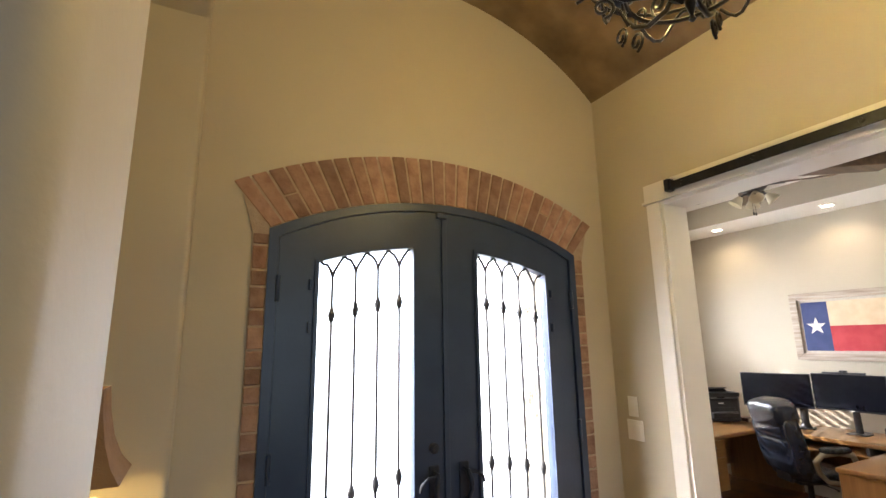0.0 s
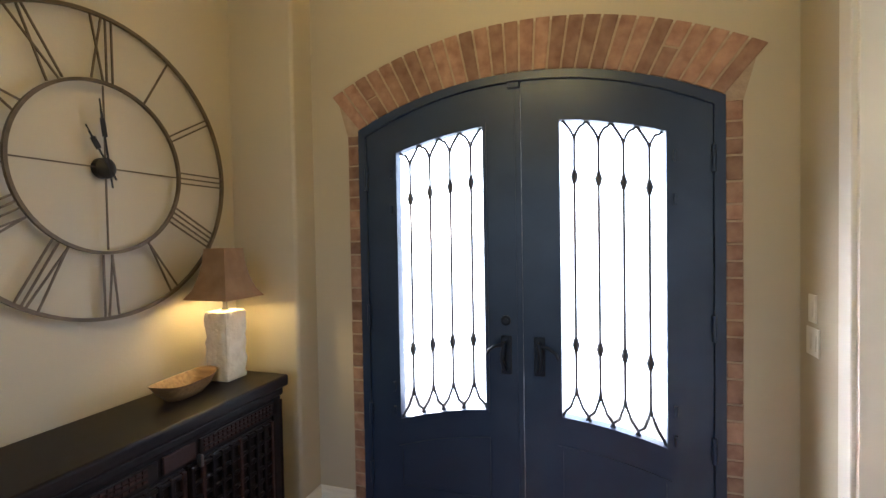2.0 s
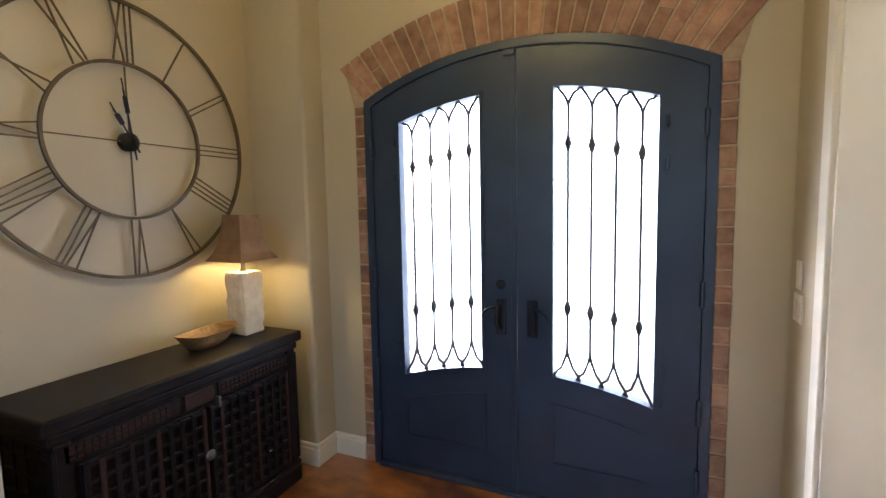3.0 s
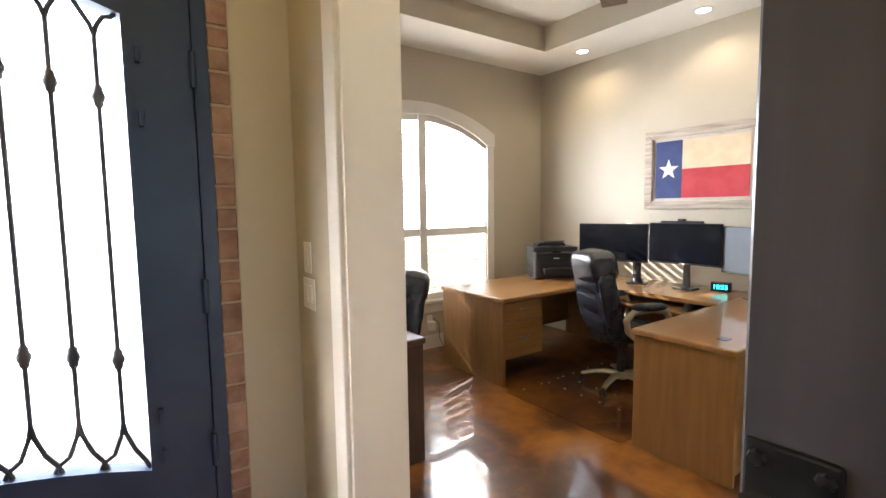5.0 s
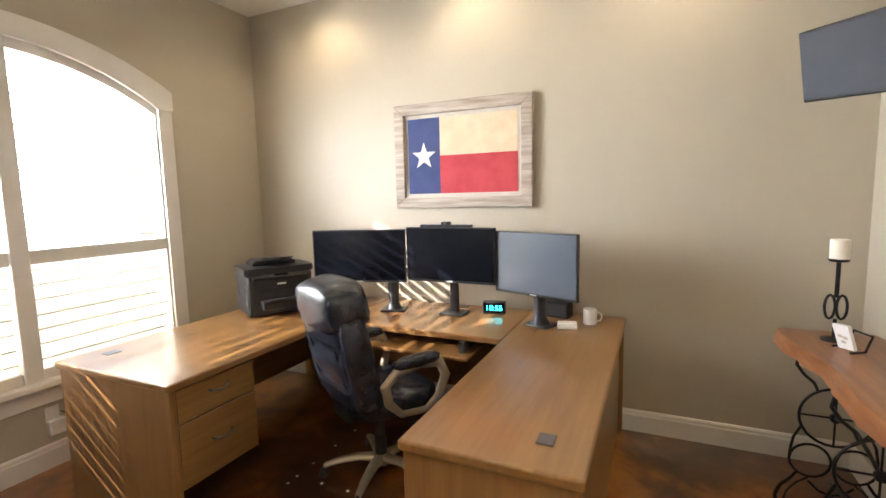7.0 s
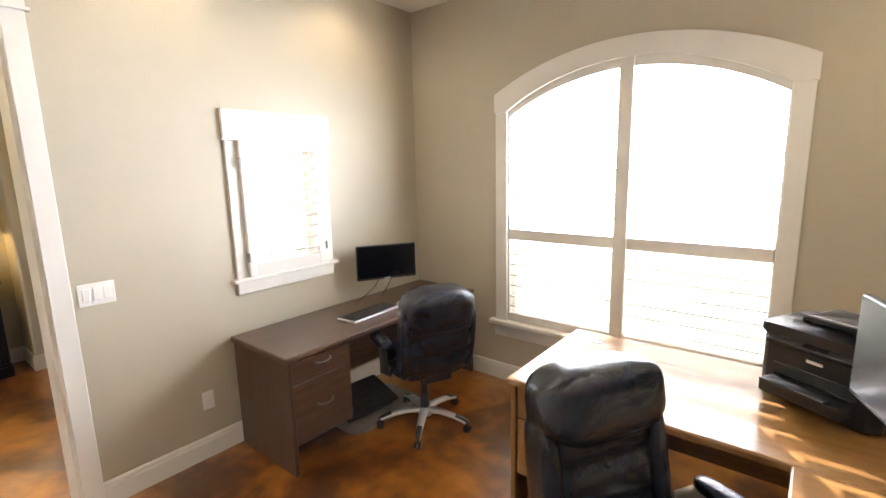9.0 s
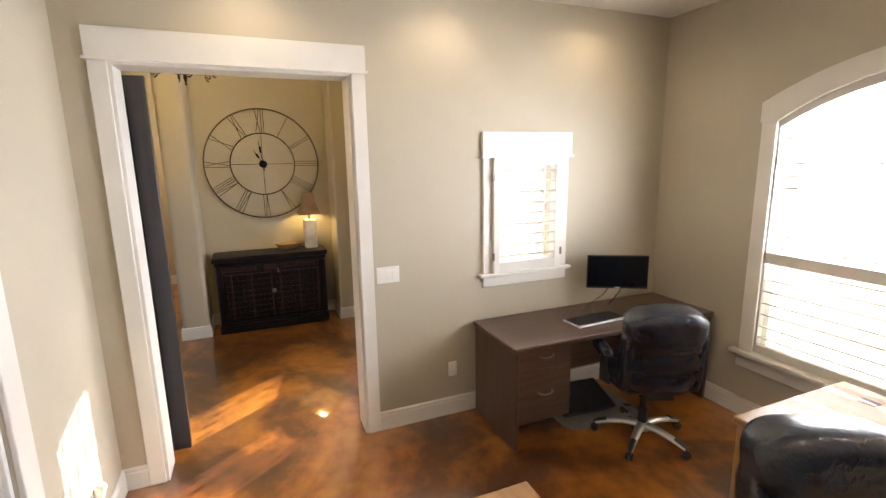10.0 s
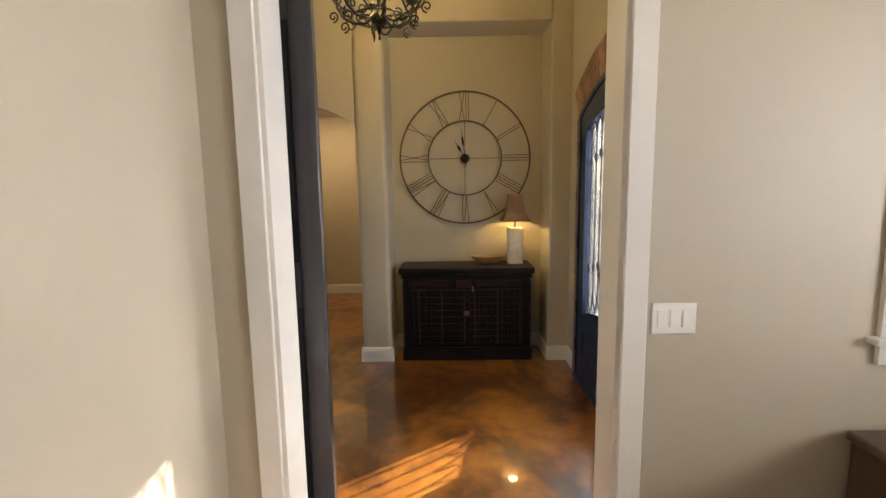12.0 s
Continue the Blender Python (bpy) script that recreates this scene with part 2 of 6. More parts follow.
# ---- mesh helpers ----
PLACED = set()      # things whose parts are given in the room's own coordinates


def part(name, bm, mat, parent=None, label="", smooth=False):
    """One bmesh as one mesh object under a thing or a part."""
    bmesh.ops.recalc_face_normals(bm, faces=bm.faces)
    me = bpy.data.meshes.new(name)
    bm.to_mesh(me)
    bm.free()
    me.materials.append(mat)
    if smooth:
        me.shade_smooth()
        if smooth != "all":
            me.set_sharp_from_angle(angle=radians(38))
    ob = new(name, me)
    ob.parent = parent
    if parent is not None and parent.name in PLACED:
        ob.matrix_parent_inverse = parent.matrix_basis.inverted()
    if label:
        ob["label"] = label
    return ob


def thing(name, m, label, category, group="", kind=""):
    """An Empty at the base of a thing."""
    ob = new(name)
    ob.empty_display_size = 0.1
    ob.matrix_world = m if isinstance(m, Matrix) else Matrix.Translation(m)
    return tagged(ob, label, category, group, kind)


def placed(name, at, label, category, group="", kind=""):
    """A thing whose parts are given in the room's coordinates."""
    ob = thing(name, at, label, category, group, kind)
    PLACED.add(ob.name)
    return ob


def soften(bm, width, segments=2, edges=None):
    if width:
        bmesh.ops.bevel(bm, geom=edges or bm.edges[:], offset=width, segments=segments, profile=0.5, affect="EDGES")
    return bm


def add_box(bm, x0, x1, y0, y1, z0, z1, turn=None):
    vs = [bm.verts.new((x, y, z)) for x in (x0, x1) for y in (y0, y1) for z in (z0, z1)]
    for q in ((0, 1, 3, 2), (4, 6, 7, 5), (0, 4, 5, 1), (2, 3, 7, 6), (0, 2, 6, 4), (1, 5, 7, 3)):
        bm.faces.new([vs[i] for i in q])
    if turn is not None:
        for v in vs:
            v.co = turn @ v.co
    return vs


def box(x0, x1, y0, y1, z0, z1, bevel=0.0, segments=2, turn=None):
    bm = bmesh.new()
    add_box(bm, x0, x1, y0, y1, z0, z1)
    soften(bm, bevel, segments)
    if turn is not None:
        bm.transform(turn)
    return bm


def prism(poly, axis, lo, hi, bevel=0.0, segments=2):
    """A plane outline pushed along an axis. For x the outline is (y, z), for y it is (x, z), for z it is (x, y)."""
    bm = bmesh.new()
    lift = {"x": lambda a, b, c: (c, a, b), "y": lambda a, b, c: (a, c, b), "z": lambda a, b, c: (a, b, c)}[axis]
    low = [bm.verts.new(lift(a, b, lo)) for a, b in poly]
    high = [bm.verts.new(lift(a, b, hi)) for a, b in poly]
    bm.faces.new(low)
    bm.faces.new(high[::-1])
    for i in range(len(poly)):
        j = (i + 1) % len(poly)
        bm.faces.new((low[i], high[i], high[j], low[j]))
    return soften(bm, bevel, segments)


def add_tube(bm, points, radius, sides=8, closed=False, flat=1.0):
    """A round bar along points; radius may be one number or one for each point."""
    pts = [Vector(p) for p in points]
    n = len(pts)
    rings = []
    up = Vector((0, 0, 1))
    last = None
    for i, p in enumerate(pts):
        a = pts[(i - 1) % n] if closed or i else p
        b = pts[(i + 1) % n] if closed or i < n - 1 else p
        d = (b - a).normalized()
        if last is None:
            side = d.cross(up) if abs(d.z) < 0.95 else d.cross(Vector((1, 0, 0)))
        else:
            side = last - d * last.dot(d)
        side.normalize()
        last = side
        other = d.cross(side)
        r = radius[i] if isinstance(radius, (list, tuple)) else radius
        rings.append([bm.verts.new(p + (side * math.cos(k * math.tau / sides) + other * flat * math.sin(k * math.tau / sides)) * r)
                      for k in range(sides)])
    for i in range(n if closed else n - 1):
        a, b = rings[i], rings[(i + 1) % n]
        for k in range(sides):
            l = (k + 1) % sides
            bm.faces.new((a[k], a[l], b[l], b[k]))
    if not closed:
        bm.faces.new(rings[0][::-1])
        bm.faces.new(rings[-1])
    return bm


def tube(points, radius, sides=8, closed=False, flat=1.0):
    return add_tube(bmesh.new(), points, radius, sides, closed, flat)


def add_lathe(bm, profile, sides=24, at=(0, 0, 0), turn=None):
    """A turned shape: profile of (radius, height)."""
    rings = []
    made = []
    for r, z in profile:
        if r < 1e-5:
            rings.append([bm.verts.new((0, 0, z))])
        else:
            rings.append([bm.verts.new((r * math.cos(k * math.tau / sides), r * math.sin(k * math.tau / sides), z)) for k in range(sides)])
        made += rings[-1]
    for a, b in zip(rings, rings[1:]):
        for k in range(sides):
            l = (k + 1) % sides
            q = [a[k % len(a)], a[l % len(a)], b[l % len(b)], b[k % len(b)]]
            q = [v for i, v in enumerate(q) if v not in q[:i]]
            if len(q) > 2:
                bm.faces.new(q)
    m = Matrix.Translation(at) @ (turn or Matrix())
    for v in made:
        v.co = m @ v.co
    return bm


def lathe(profile, sides=24, at=(0, 0, 0), turn=None):
    return add_lathe(bmesh.new(), profile, sides, at, turn)


def arc(cx, cz, r, a0, a1, n):
    return [(cx + r * math.cos(radians(a0 + (a1 - a0) * i / n)), cz + r * math.sin(radians(a0 + (a1 - a0) * i / n))) for i in range(n + 1)]


def arch_line(x0, x1, spring, apex, n=24):
    """Points of a flat arch from (x0, spring) over the apex to (x1, spring)."""
    half, rise = (x1 - x0) / 2, apex - spring
    r = (half * half + rise * rise) / (2 * rise)
    a = math.degrees(math.asin(half / r))
    return arc((x0 + x1) / 2, apex - r, r, 90 + a, 90 - a, n)


# ---- plan ----
FOYER_W, FOYER_E, FRONT = 0.115, 2.545, 2.665      # inner faces of the foyer
OFFICE_W, OFFICE_E, OFFICE_N, OFFICE_S = 2.74, 6.315, 4.86, 0.685
CEILING, TRAY = 3.06, 3.31
DOOR_Y0, DOOR_Y1, DOOR_H = 0.908, 2.195, 2.492    # opening between foyer and office
NICHE_Y0, NICHE_Y1, NICHE_H, NICHE_X = 0.988, 2.478, 3.10, -0.31
ARCH_Y0, ARCH_Y1 = -0.42, 0.71                   # arched way to the hall
SPRING = 3.36


def structure(name, bm, mat, label, category, smooth=False):
    return tagged(part(name, bm, mat, None, "", smooth), label, category, "", "structure")


structure("ground", box(-400, 400, -400, 400, -0.6, -0.12), GROUND, "dry pale ground outside the house", "ground")
bm = box(-3.2, 2.62, -2.6, 2.74, -0.12, 0.0)
add_box(bm, 2.62, 6.5, -0.2, 4.95, -0.12, 0.0)
structure("porch", box(-3.2, 2.5, 2.90, 6.5, -0.16, -0.05), material("porch_concrete", (0.42, 0.40, 0.37), 0.8, 0, (0.36, 0.34, 0.31), 5, fine=0.2, fine_scale=60), "pale concrete porch slab outside the front door", "pavement")
structure("floor", bm, FLOOR, "glossy amber and brown stained concrete floor", "floor")

# partition between foyer and office, with the doorway and the small window
bm = bmesh.new()
for y0, y1, z0, z1 in ((-2.45, DOOR_Y0, 0, 4.2), (DOOR_Y0, DOOR_Y1, DOOR_H, 4.2), (DOOR_Y1, FRONT, 0, 4.2)):
    add_box(bm, FOYER_E, OFFICE_W, y0, y1, z0, z1)
for y0, y1, z0, z1 in ((FRONT, 3.19, 0, 4.2), (3.19, 3.81, 0, 1.08), (3.19, 3.81, 1.99, 4.2), (3.81, OFFICE_N + 0.2, 0, 4.2)):
    add_box(bm, FOYER_E, OFFICE_W, y0, y1, z0, z1)
structure("wall_west", bm, WALL, "greige painted wall with a cased doorway and a small window", "wall")
structure("wall_east", box(OFFICE_E, OFFICE_E + 0.2, OFFICE_S - 0.8, OFFICE_N + 0.2, 0, 4.2), WALL, "greige painted textured wall washed by ceiling lights", "wall")

# window wall with an arched opening
WX0, WX1, WS0, WSP, WAP = 3.66, 5.47, 0.50, 2.20, 2.47
bm = bmesh.new()
add_box(bm, OFFICE_W, WX0, OFFICE_N, OFFICE_N + 0.2, 0, 4.2)
add_box(bm, WX1, OFFICE_E, OFFICE_N, OFFICE_N + 0.2, 0, 4.2)
add_box(bm, WX0, WX1, OFFICE_N, OFFICE_N + 0.2, 0, WS0)
structure("wall_north", bm, WALL, "greige painted wall round a large arched window", "wall")
top = arch_line(WX0, WX1, WSP, WAP)
structure("wall_north_head", prism(top + [(WX1, 4.2), (WX0, 4.2)], "y", OFFICE_N, OFFICE_N + 0.2), WALL, "greige painted wall above the arched window", "wall")

# south wall with the bookcase recess
BX0, BX1, BTOP = 3.855, 4.615, 2.45
bm = bmesh.new()
add_box(bm, OFFICE_W, BX0, OFFICE_S - 0.8, OFFICE_S, 0, 4.2)
add_box(bm, BX1, OFFICE_E, OFFICE_S - 0.8, OFFICE_S, 0, 4.2)
add_box(bm, BX0, BX1, OFFICE_S - 0.8, OFFICE_S, BTOP, 4.2)
add_box(bm, BX0, BX1, OFFICE_S - 0.8, OFFICE_S - 0.45, 0, BTOP)
structure("wall_south", bm, WALL, "greige painted wall with a built-in bookcase", "wall")

# office ceiling with its tray
bm = bmesh.new()
T = 0.625
x0, x1, y0, y1 = OFFICE_W + T, OFFICE_E - T, OFFICE_S + T, OFFICE_N - T
add_box(bm, OFFICE_W, OFFICE_E, OFFICE_S, y0, CEILING, CEILING + 0.06)
add_box(bm, OFFICE_W, OFFICE_E, y1, OFFICE_N, CEILING, CEILING + 0.06)
add_box(bm, OFFICE_W, x0, y0, y1, CEILING, CEILING + 0.06)
add_box(bm, x1, OFFICE_E, y0, y1, CEILING, CEILING + 0.06)
add_box(bm, x0 - 0.08, x1 + 0.08, y0 - 0.08, y1 + 0.08, TRAY, TRAY + 0.06)
structure("ceiling", bm, CEIL, "off-white textured office ceiling with a raised tray", "ceiling")
bm = bmesh.new()
for a in ((x0 - 0.05, x0 + 0.004, y0, y1), (x1 - 0.004, x1 + 0.05, y0, y1), (x0, x1, y0 - 0.05, y0 + 0.004), (x0, x1, y1 - 0.004, y1 + 0.05)):
    add_box(bm, *a, CEILING + 0.002, TRAY)
structure("ceiling_tray_side", bm, WALL, "greige painted upright sides of the ceiling tray", "ceiling")

# foyer: front wall with the arched door opening
DX0, DX1, DSP, DAP = 0.428, 2.26, 2.228, 2.446
door_arch = arch_line(DX0, DX1, DSP, DAP, 30)
poly = [(FOYER_W - 0.6, 0), (DX0, 0)] + door_arch + [(DX1, 0), (FOYER_E, 0), (FOYER_E, 4.2), (FOYER_W - 0.6, 4.2)]
structure("wall_front", prism(poly, "y", FRONT, FRONT + 0.2), WALL, "warm greige wall round the arched front door", "wall")

# foyer west side: arched way to the hall, two rounded piers, niche
def rounded(poly, keep, r=0.022, n=5):
    """Rounds the corners of a plan outline whose indexes are in keep."""
    out = []
    for i, p in enumerate(poly):
        p, a, b = Vector(p), Vector(poly[i - 1]), Vector(poly[(i + 1) % len(poly)])
        if i not in keep:
            out.append(tuple(p))
            continue
        u, v = (a - p).normalized() * r, (b - p).normalized() * r
        for k in range(n + 1):
            f = k / n * math.pi / 2
            out.append(tuple(p + u * (1 - math.sin(f)) + v * (1 - math.cos(f))))
    return out


pier = rounded([(NICHE_X, ARCH_Y1), (FOYER_W, ARCH_Y1), (FOYER_W, NICHE_Y0), (NICHE_X, NICHE_Y0)], {1, 2}, 0.045)
structure("wall_pier_hall", prism(pier, "z", 0, 4.2), WALL, "painted pier with rounded corners beside the niche", "wall", True)
pier = rounded([(NICHE_X, NICHE_Y1), (FOYER_W, NICHE_Y1), (FOYER_W, FRONT), (NICHE_X, FRONT)], {1})
structure("wall_pier_front", prism(pier, "z", 0, 4.2), WALL, "painted pier with rounded corner beside the front door", "wall", True)
structure("wall_niche", box(NICHE_X - 0.1, NICHE_X, NICHE_Y0, NICHE_Y1, 0, 4.2), WALL, "back wall of the clock niche, lamp-lit", "wall")
edge = rounded([(FOYER_W, 4.2), (NICHE_X, 4.2), (NICHE_X, NICHE_H), (FOYER_W, NICHE_H)], {3})
structure("wall_niche_head", prism([(x, z) for x, z in edge], "y", NICHE_Y0, NICHE_Y1), WALL, "painted head of the clock niche", "wall", True)
head = arch_line(ARCH_Y0, ARCH_Y1, 2.22, 2.42)
structure("wall_hall_arch", prism(head + [(ARCH_Y1, 4.2), (ARCH_Y0, 4.2)], "x", -0.05, FOYER_W), WALL, "painted wall above the arched way to the hall", "wall")
structure("wall_hall_side", box(-0.05, FOYER_W, -2.45, ARCH_Y0, 0, 4.2), WALL, "painted wall beside the hall arch", "wall")
# unseen wall added to close the open rear, with a gap for daylight
bm = bmesh.new()
for q in ((-3.0, 0.2, 0, 4.2), (2.2, FOYER_E, 0, 4.2), (0.2, 2.2, 0, 0.85), (0.2, 2.2, 2.55, 4.2)):
    add_box(bm, q[0], q[1], -2.6, -2.45, q[2], q[3])
structure("wall_back_added", bm, WALL, "unseen painted wall added to close the rear of the foyer", "wall")
structure("wall_hall_end", box(-3.0, -2.85, -2.45, 1.1, 0, 4.2), WALL, "warm painted end wall of the hall", "wall")
structure("wall_hall_north", box(-2.85, NICHE_X - 0.1, 0.9, 1.1, 0, 4.2), WALL, "warm painted side wall of the hall", "wall")
structure("ceiling_hall", box(-2.85, -0.05, -2.45, 0.9, 2.75, 2.85), CEIL, "off-white hall ceiling", "ceiling")
vault = arch_line(FOYER_W, FOYER_E, SPRING, 3.835, 28)
outer = arch_line(FOYER_W - 0.3, FOYER_E + 0.2, SPRING + 0.02, 4.15, 28)[::-1]
structure("ceiling_vault", prism(vault + outer, "y", -2.45, FRONT + 0.02), VAULT, "barrel-vaulted brown mottled plaster ceiling of the foyer", "ceiling", True)


def baseboard(x0, y0, x1, y1, out):
    """A skirting board from one point of the wall line to another; out is the way into the room."""
    n = Vector(out).normalized()
    d = (Vector((x1, y1)) - Vector((x0, y0)))
    length = d.length
    d.normalize()
    prof = [(0, 0), (0.016, 0), (0.016, 0.105), (0.012, 0.115), (0.012, 0.128), (0.006, 0.138), (0, 0.14)]
    bm = prism(prof, "y", 0, length)
    m = Matrix(((n.x, d.x, 0, x0), (n.y, d.y, 0, y0), (0, 0, 1, 0), (0, 0, 0, 1)))
    bm.transform(m)
    return structure("baseboard", bm, TRIM, "white painted moulded baseboard", "baseboard")


for b in ((OFFICE_E, OFFICE_S, OFFICE_E, OFFICE_N, (-1, 0)), (OFFICE_W, OFFICE_N, OFFICE_E, OFFICE_N, (0, -1)),
          (OFFICE_W, 2.284, OFFICE_W, OFFICE_N, (1, 0)), (OFFICE_W, OFFICE_S, OFFICE_W, 0.818, (1, 0)),
          (OFFICE_W, OFFICE_S, 3.72, OFFICE_S, (0, 1)), (4.755, OFFICE_S, OFFICE_E, OFFICE_S, (0, 1)),
          (FOYER_W, FRONT, 0.354, FRONT, (0, -1)), (2.333, FRONT, FOYER_E, FRONT, (0, -1)),
          (FOYER_W, NICHE_Y1, FOYER_W, FRONT, (1, 0)), (NICHE_X, NICHE_Y1, FOYER_W + 0.016, NICHE_Y1, (0, -1)),
          (NICHE_X, NICHE_Y0, NICHE_X, NICHE_Y1, (1, 0)), (NICHE_X, NICHE_Y0, FOYER_W + 0.016, NICHE_Y0, (0, 1)),
          (FOYER_W, ARCH_Y1, FOYER_W, NICHE_Y0, (1, 0)), (NICHE_X, ARCH_Y1, FOYER_W + 0.016, ARCH_Y1, (0, -1)),
          (FOYER_E, 2.284, FOYER_E, FRONT, (-1, 0)), (FOYER_E, -2.45, FOYER_E, 0.818, (-1, 0)), (-2.85, -2.45, -2.85, 0.9, (1, 0))):
    baseboard(*b)

# door and window casings
def cased_head(face, way, y0, y1, z0, axis, tall=0.185, width=0.11):
    """Head board with a thin fillet under it and a cap strip, on a wall across x or y; face is the wall line, way the side it stands on."""
    bm = bmesh.new()
    for a, b, c, d, t in ((y0 - width - 0.005, y1 + width + 0.005, z0 + 0.014, z0 + tall, 0.024), (y0 - width - 0.018, y1 + width + 0.018, z0, z0 + 0.014, 0.034)):
        lo, hi = sorted((face, face + way * t))
        add_box(bm, *((lo, hi, a, b) if axis == "x" else (a, b, lo, hi)), c, d)
    return bm


def casing(name, face, way, y0, y1, z0, axis, width=0.11, tall=0.185):
    t = thing(name, (0, 0, 0), "white painted flat casing with a plain head board", "casing", "", "structure")
    part("head", cased_head(face, way, y0, y1, z0, axis, tall, width), TRIM, t)
    for a, b in ((y0 - width, y0), (y1, y1 + width)):
        lo, hi = sorted((face, face + way * 0.02))
        part("jamb_board", box(*((lo, hi, a, b) if axis == "x" else (a, b, lo, hi)), 0, z0, 0.003, 1), TRIM, t)
    return t


casing("trim_doorway_office", OFFICE_W, 1, DOOR_Y0, DOOR_Y1, DOOR_H, "x", 0.088, 0.165)
casing("trim_doorway_foyer", FOYER_E, -1, DOOR_Y0, DOOR_Y1, DOOR_H, "x", 0.088, 0.118)
casing("trim_bookcase", OFFICE_S, 1, BX0, BX1, BTOP, "y", 0.13, 0.2)
t = thing("trim_door_lining", (0, 0, 0), "white painted lining of the doorway", "casing", "", "structure")
part("lining", box(FOYER_E - 0.004, OFFICE_W + 0.004, DOOR_Y1 - 0.018, DOOR_Y1 + 0.004, 0, DOOR_H), TRIM, t)
part("lining", box(FOYER_E - 0.004, OFFICE_W + 0.004, DOOR_Y0 - 0.004, DOOR_Y0 + 0.018, 0, DOOR_H), TRIM, t)
part("lining", box(FOYER_E - 0.004, OFFICE_W + 0.004, DOOR_Y0 + 0.018, DOOR_Y1 - 0.018, DOOR_H - 0.018, DOOR_H + 0.004), TRIM, t)

# ---- the large window with its shutters ----
slat_rnd = random.Random(8)
w = thing("window_1", (0, 0, 0), "large arched window with white shutters, blown out by daylight", "window", "", "structure")
oa, ia = arch_line(3.59, 5.54, 2.29, 2.545), arch_line(3.70, 5.43, 2.165, 2.42)
part("window_frame", prism(oa + [(5.54, 2.16), (5.43, 2.16)] + ia[::-1] + [(3.70, 2.16), (3.59, 2.16)], "y", OFFICE_N - 0.026, OFFICE_N, 0.003, 1), TRIM, w, "white arched head casing")
for a, b in ((3.60, 3.70), (5.43, 5.53)):
    part("window_frame", box(a, b, OFFICE_N - 0.02, OFFICE_N, 0.52, 2.16, 0.003, 1), TRIM, w)
part("window_sill", box(3.55, 5.58, OFFICE_N - 0.06, OFFICE_N + 0.02, 0.485, 0.52, 0.008), TRIM, w)
part("apron", box(3.59, 5.54, OFFICE_N - 0.02, OFFICE_N, 0.385, 0.485, 0.003, 1), TRIM, w)
part("mullion", box(4.525, 4.615, OFFICE_N - 0.012, OFFICE_N + 0.06, 0.52, 2.43, 0.004, 1), TRIM, w)
lin_o, lin_i = arch_line(WX0, WX1, WSP, WAP), arch_line(WX0 + 0.05, WX1 - 0.05, WSP - 0.075, WAP - 0.105)
part("shutter_frame", prism(lin_o + [(WX1, 0.5)] + [(WX1 - 0.045, 0.5)] + lin_i[::-1] + [(WX0 + 0.045, 0.5), (WX0, 0.5)], "y", OFFICE_N + 0.012, OFFICE_N + 0.06), TRIM, w)
for a, b in ((WX0 + 0.045, 4.525), (4.615, WX1 - 0.045)):
    part("rail", box(a, b, OFFICE_N + 0.004, OFFICE_N + 0.05, 1.19, 1.27, 0.004, 1), TRIM, w)
    part("rail", box(a, b, OFFICE_N + 0.004, OFFICE_N + 0.05, 0.52, 0.585, 0.004, 1), TRIM, w)
    for lo, hi in ((0.585, 1.19), (1.27, 2.33)):
        n = int((hi - lo) / 0.079)
        for i in range(n):
            z = lo + (i + 0.5) * (hi - lo) / n
            xa, xb = a + 0.004, b - 0.004
            if z > 2.0:                       # shorter under the arch
                r = ((1.73 / 2) ** 2 + 0.26 ** 2) / (2 * 0.26)
                reach = math.sqrt(max(0.0, r * r - (z + 0.03 - (WAP - 0.105 - r)) ** 2)) - 0.03
                xa, xb = max(xa, 4.57 - reach), min(xb, 4.57 + reach)
            if xb - xa > 0.08:
                bm = box(xa, xb, -0.042, 0.042, -0.005, 0.005, 0.003, 1, pose(0, OFFICE_N + 0.06, z, (-15.5 + slat_rnd.uniform(-4, 3) if z < 1.2 else -3 + slat_rnd.uniform(-2, 2))))
                part("slat", bm, LOUVER, w)
pane = part("pane", box(WX0, WX1, OFFICE_N + 0.15, OFFICE_N + 0.156, 0.5, 2.47), GLASS, w)
pane.visible_shadow = False

# ---- the small window ----
w = thing("window_2", (0, 0, 0), "small shuttered window with white craftsman casing", "window", "", "structure")
F = OFFICE_W
part("head", cased_head(F, 1, 3.235, 3.785, 1.955, "x"), TRIM, w)
for a, b in ((3.125, 3.20), (3.80, 3.875)):
    part("window_frame", box(F, F + 0.02, a, b, 1.09, 1.955, 0.003, 1), TRIM, w)
part("window_sill", box(F - 0.01, F + 0.05, 3.09, 3.91, 1.065, 1.09, 0.006), TRIM, w)
part("apron", box(F, F + 0.02, 3.125, 3.875, 0.985, 1.065, 0.003, 1), TRIM, w)
for a, b in ((3.20, 3.255), (3.745, 3.80)):
    part("stile", box(F - 0.03, F + 0.046, a, b, 1.0905, 1.9545, 0.003, 1), TRIM, w)
for a, b in ((1.09, 1.17), (1.895, 1.955)):
    part("rail", box(F - 0.03, F + 0.044, 3.255, 3.745, a, b, 0.003, 1), TRIM, w)
for i in range(9):
    z = 1.21 + i * 0.0805
    part("slat", box(-0.04, 0.04, 3.258, 3.742, -0.005, 0.005, 0.003, 1, pose(F + 0.012, 0, z, 0, -20)), LOUVER, w)
for y in (3.197, 3.803):
    for z in (1.22, 1.82):
        part("hinge", box(F + 0.044, F + 0.049, y - 0.010, y + 0.010, z - 0.03, z + 0.03, 0.002, 1), PEWTER, w)
part("tilt_rod", box(F + 0.056, F + 0.066, 3.62, 3.63, 1.2, 1.88), LOUVER, w)
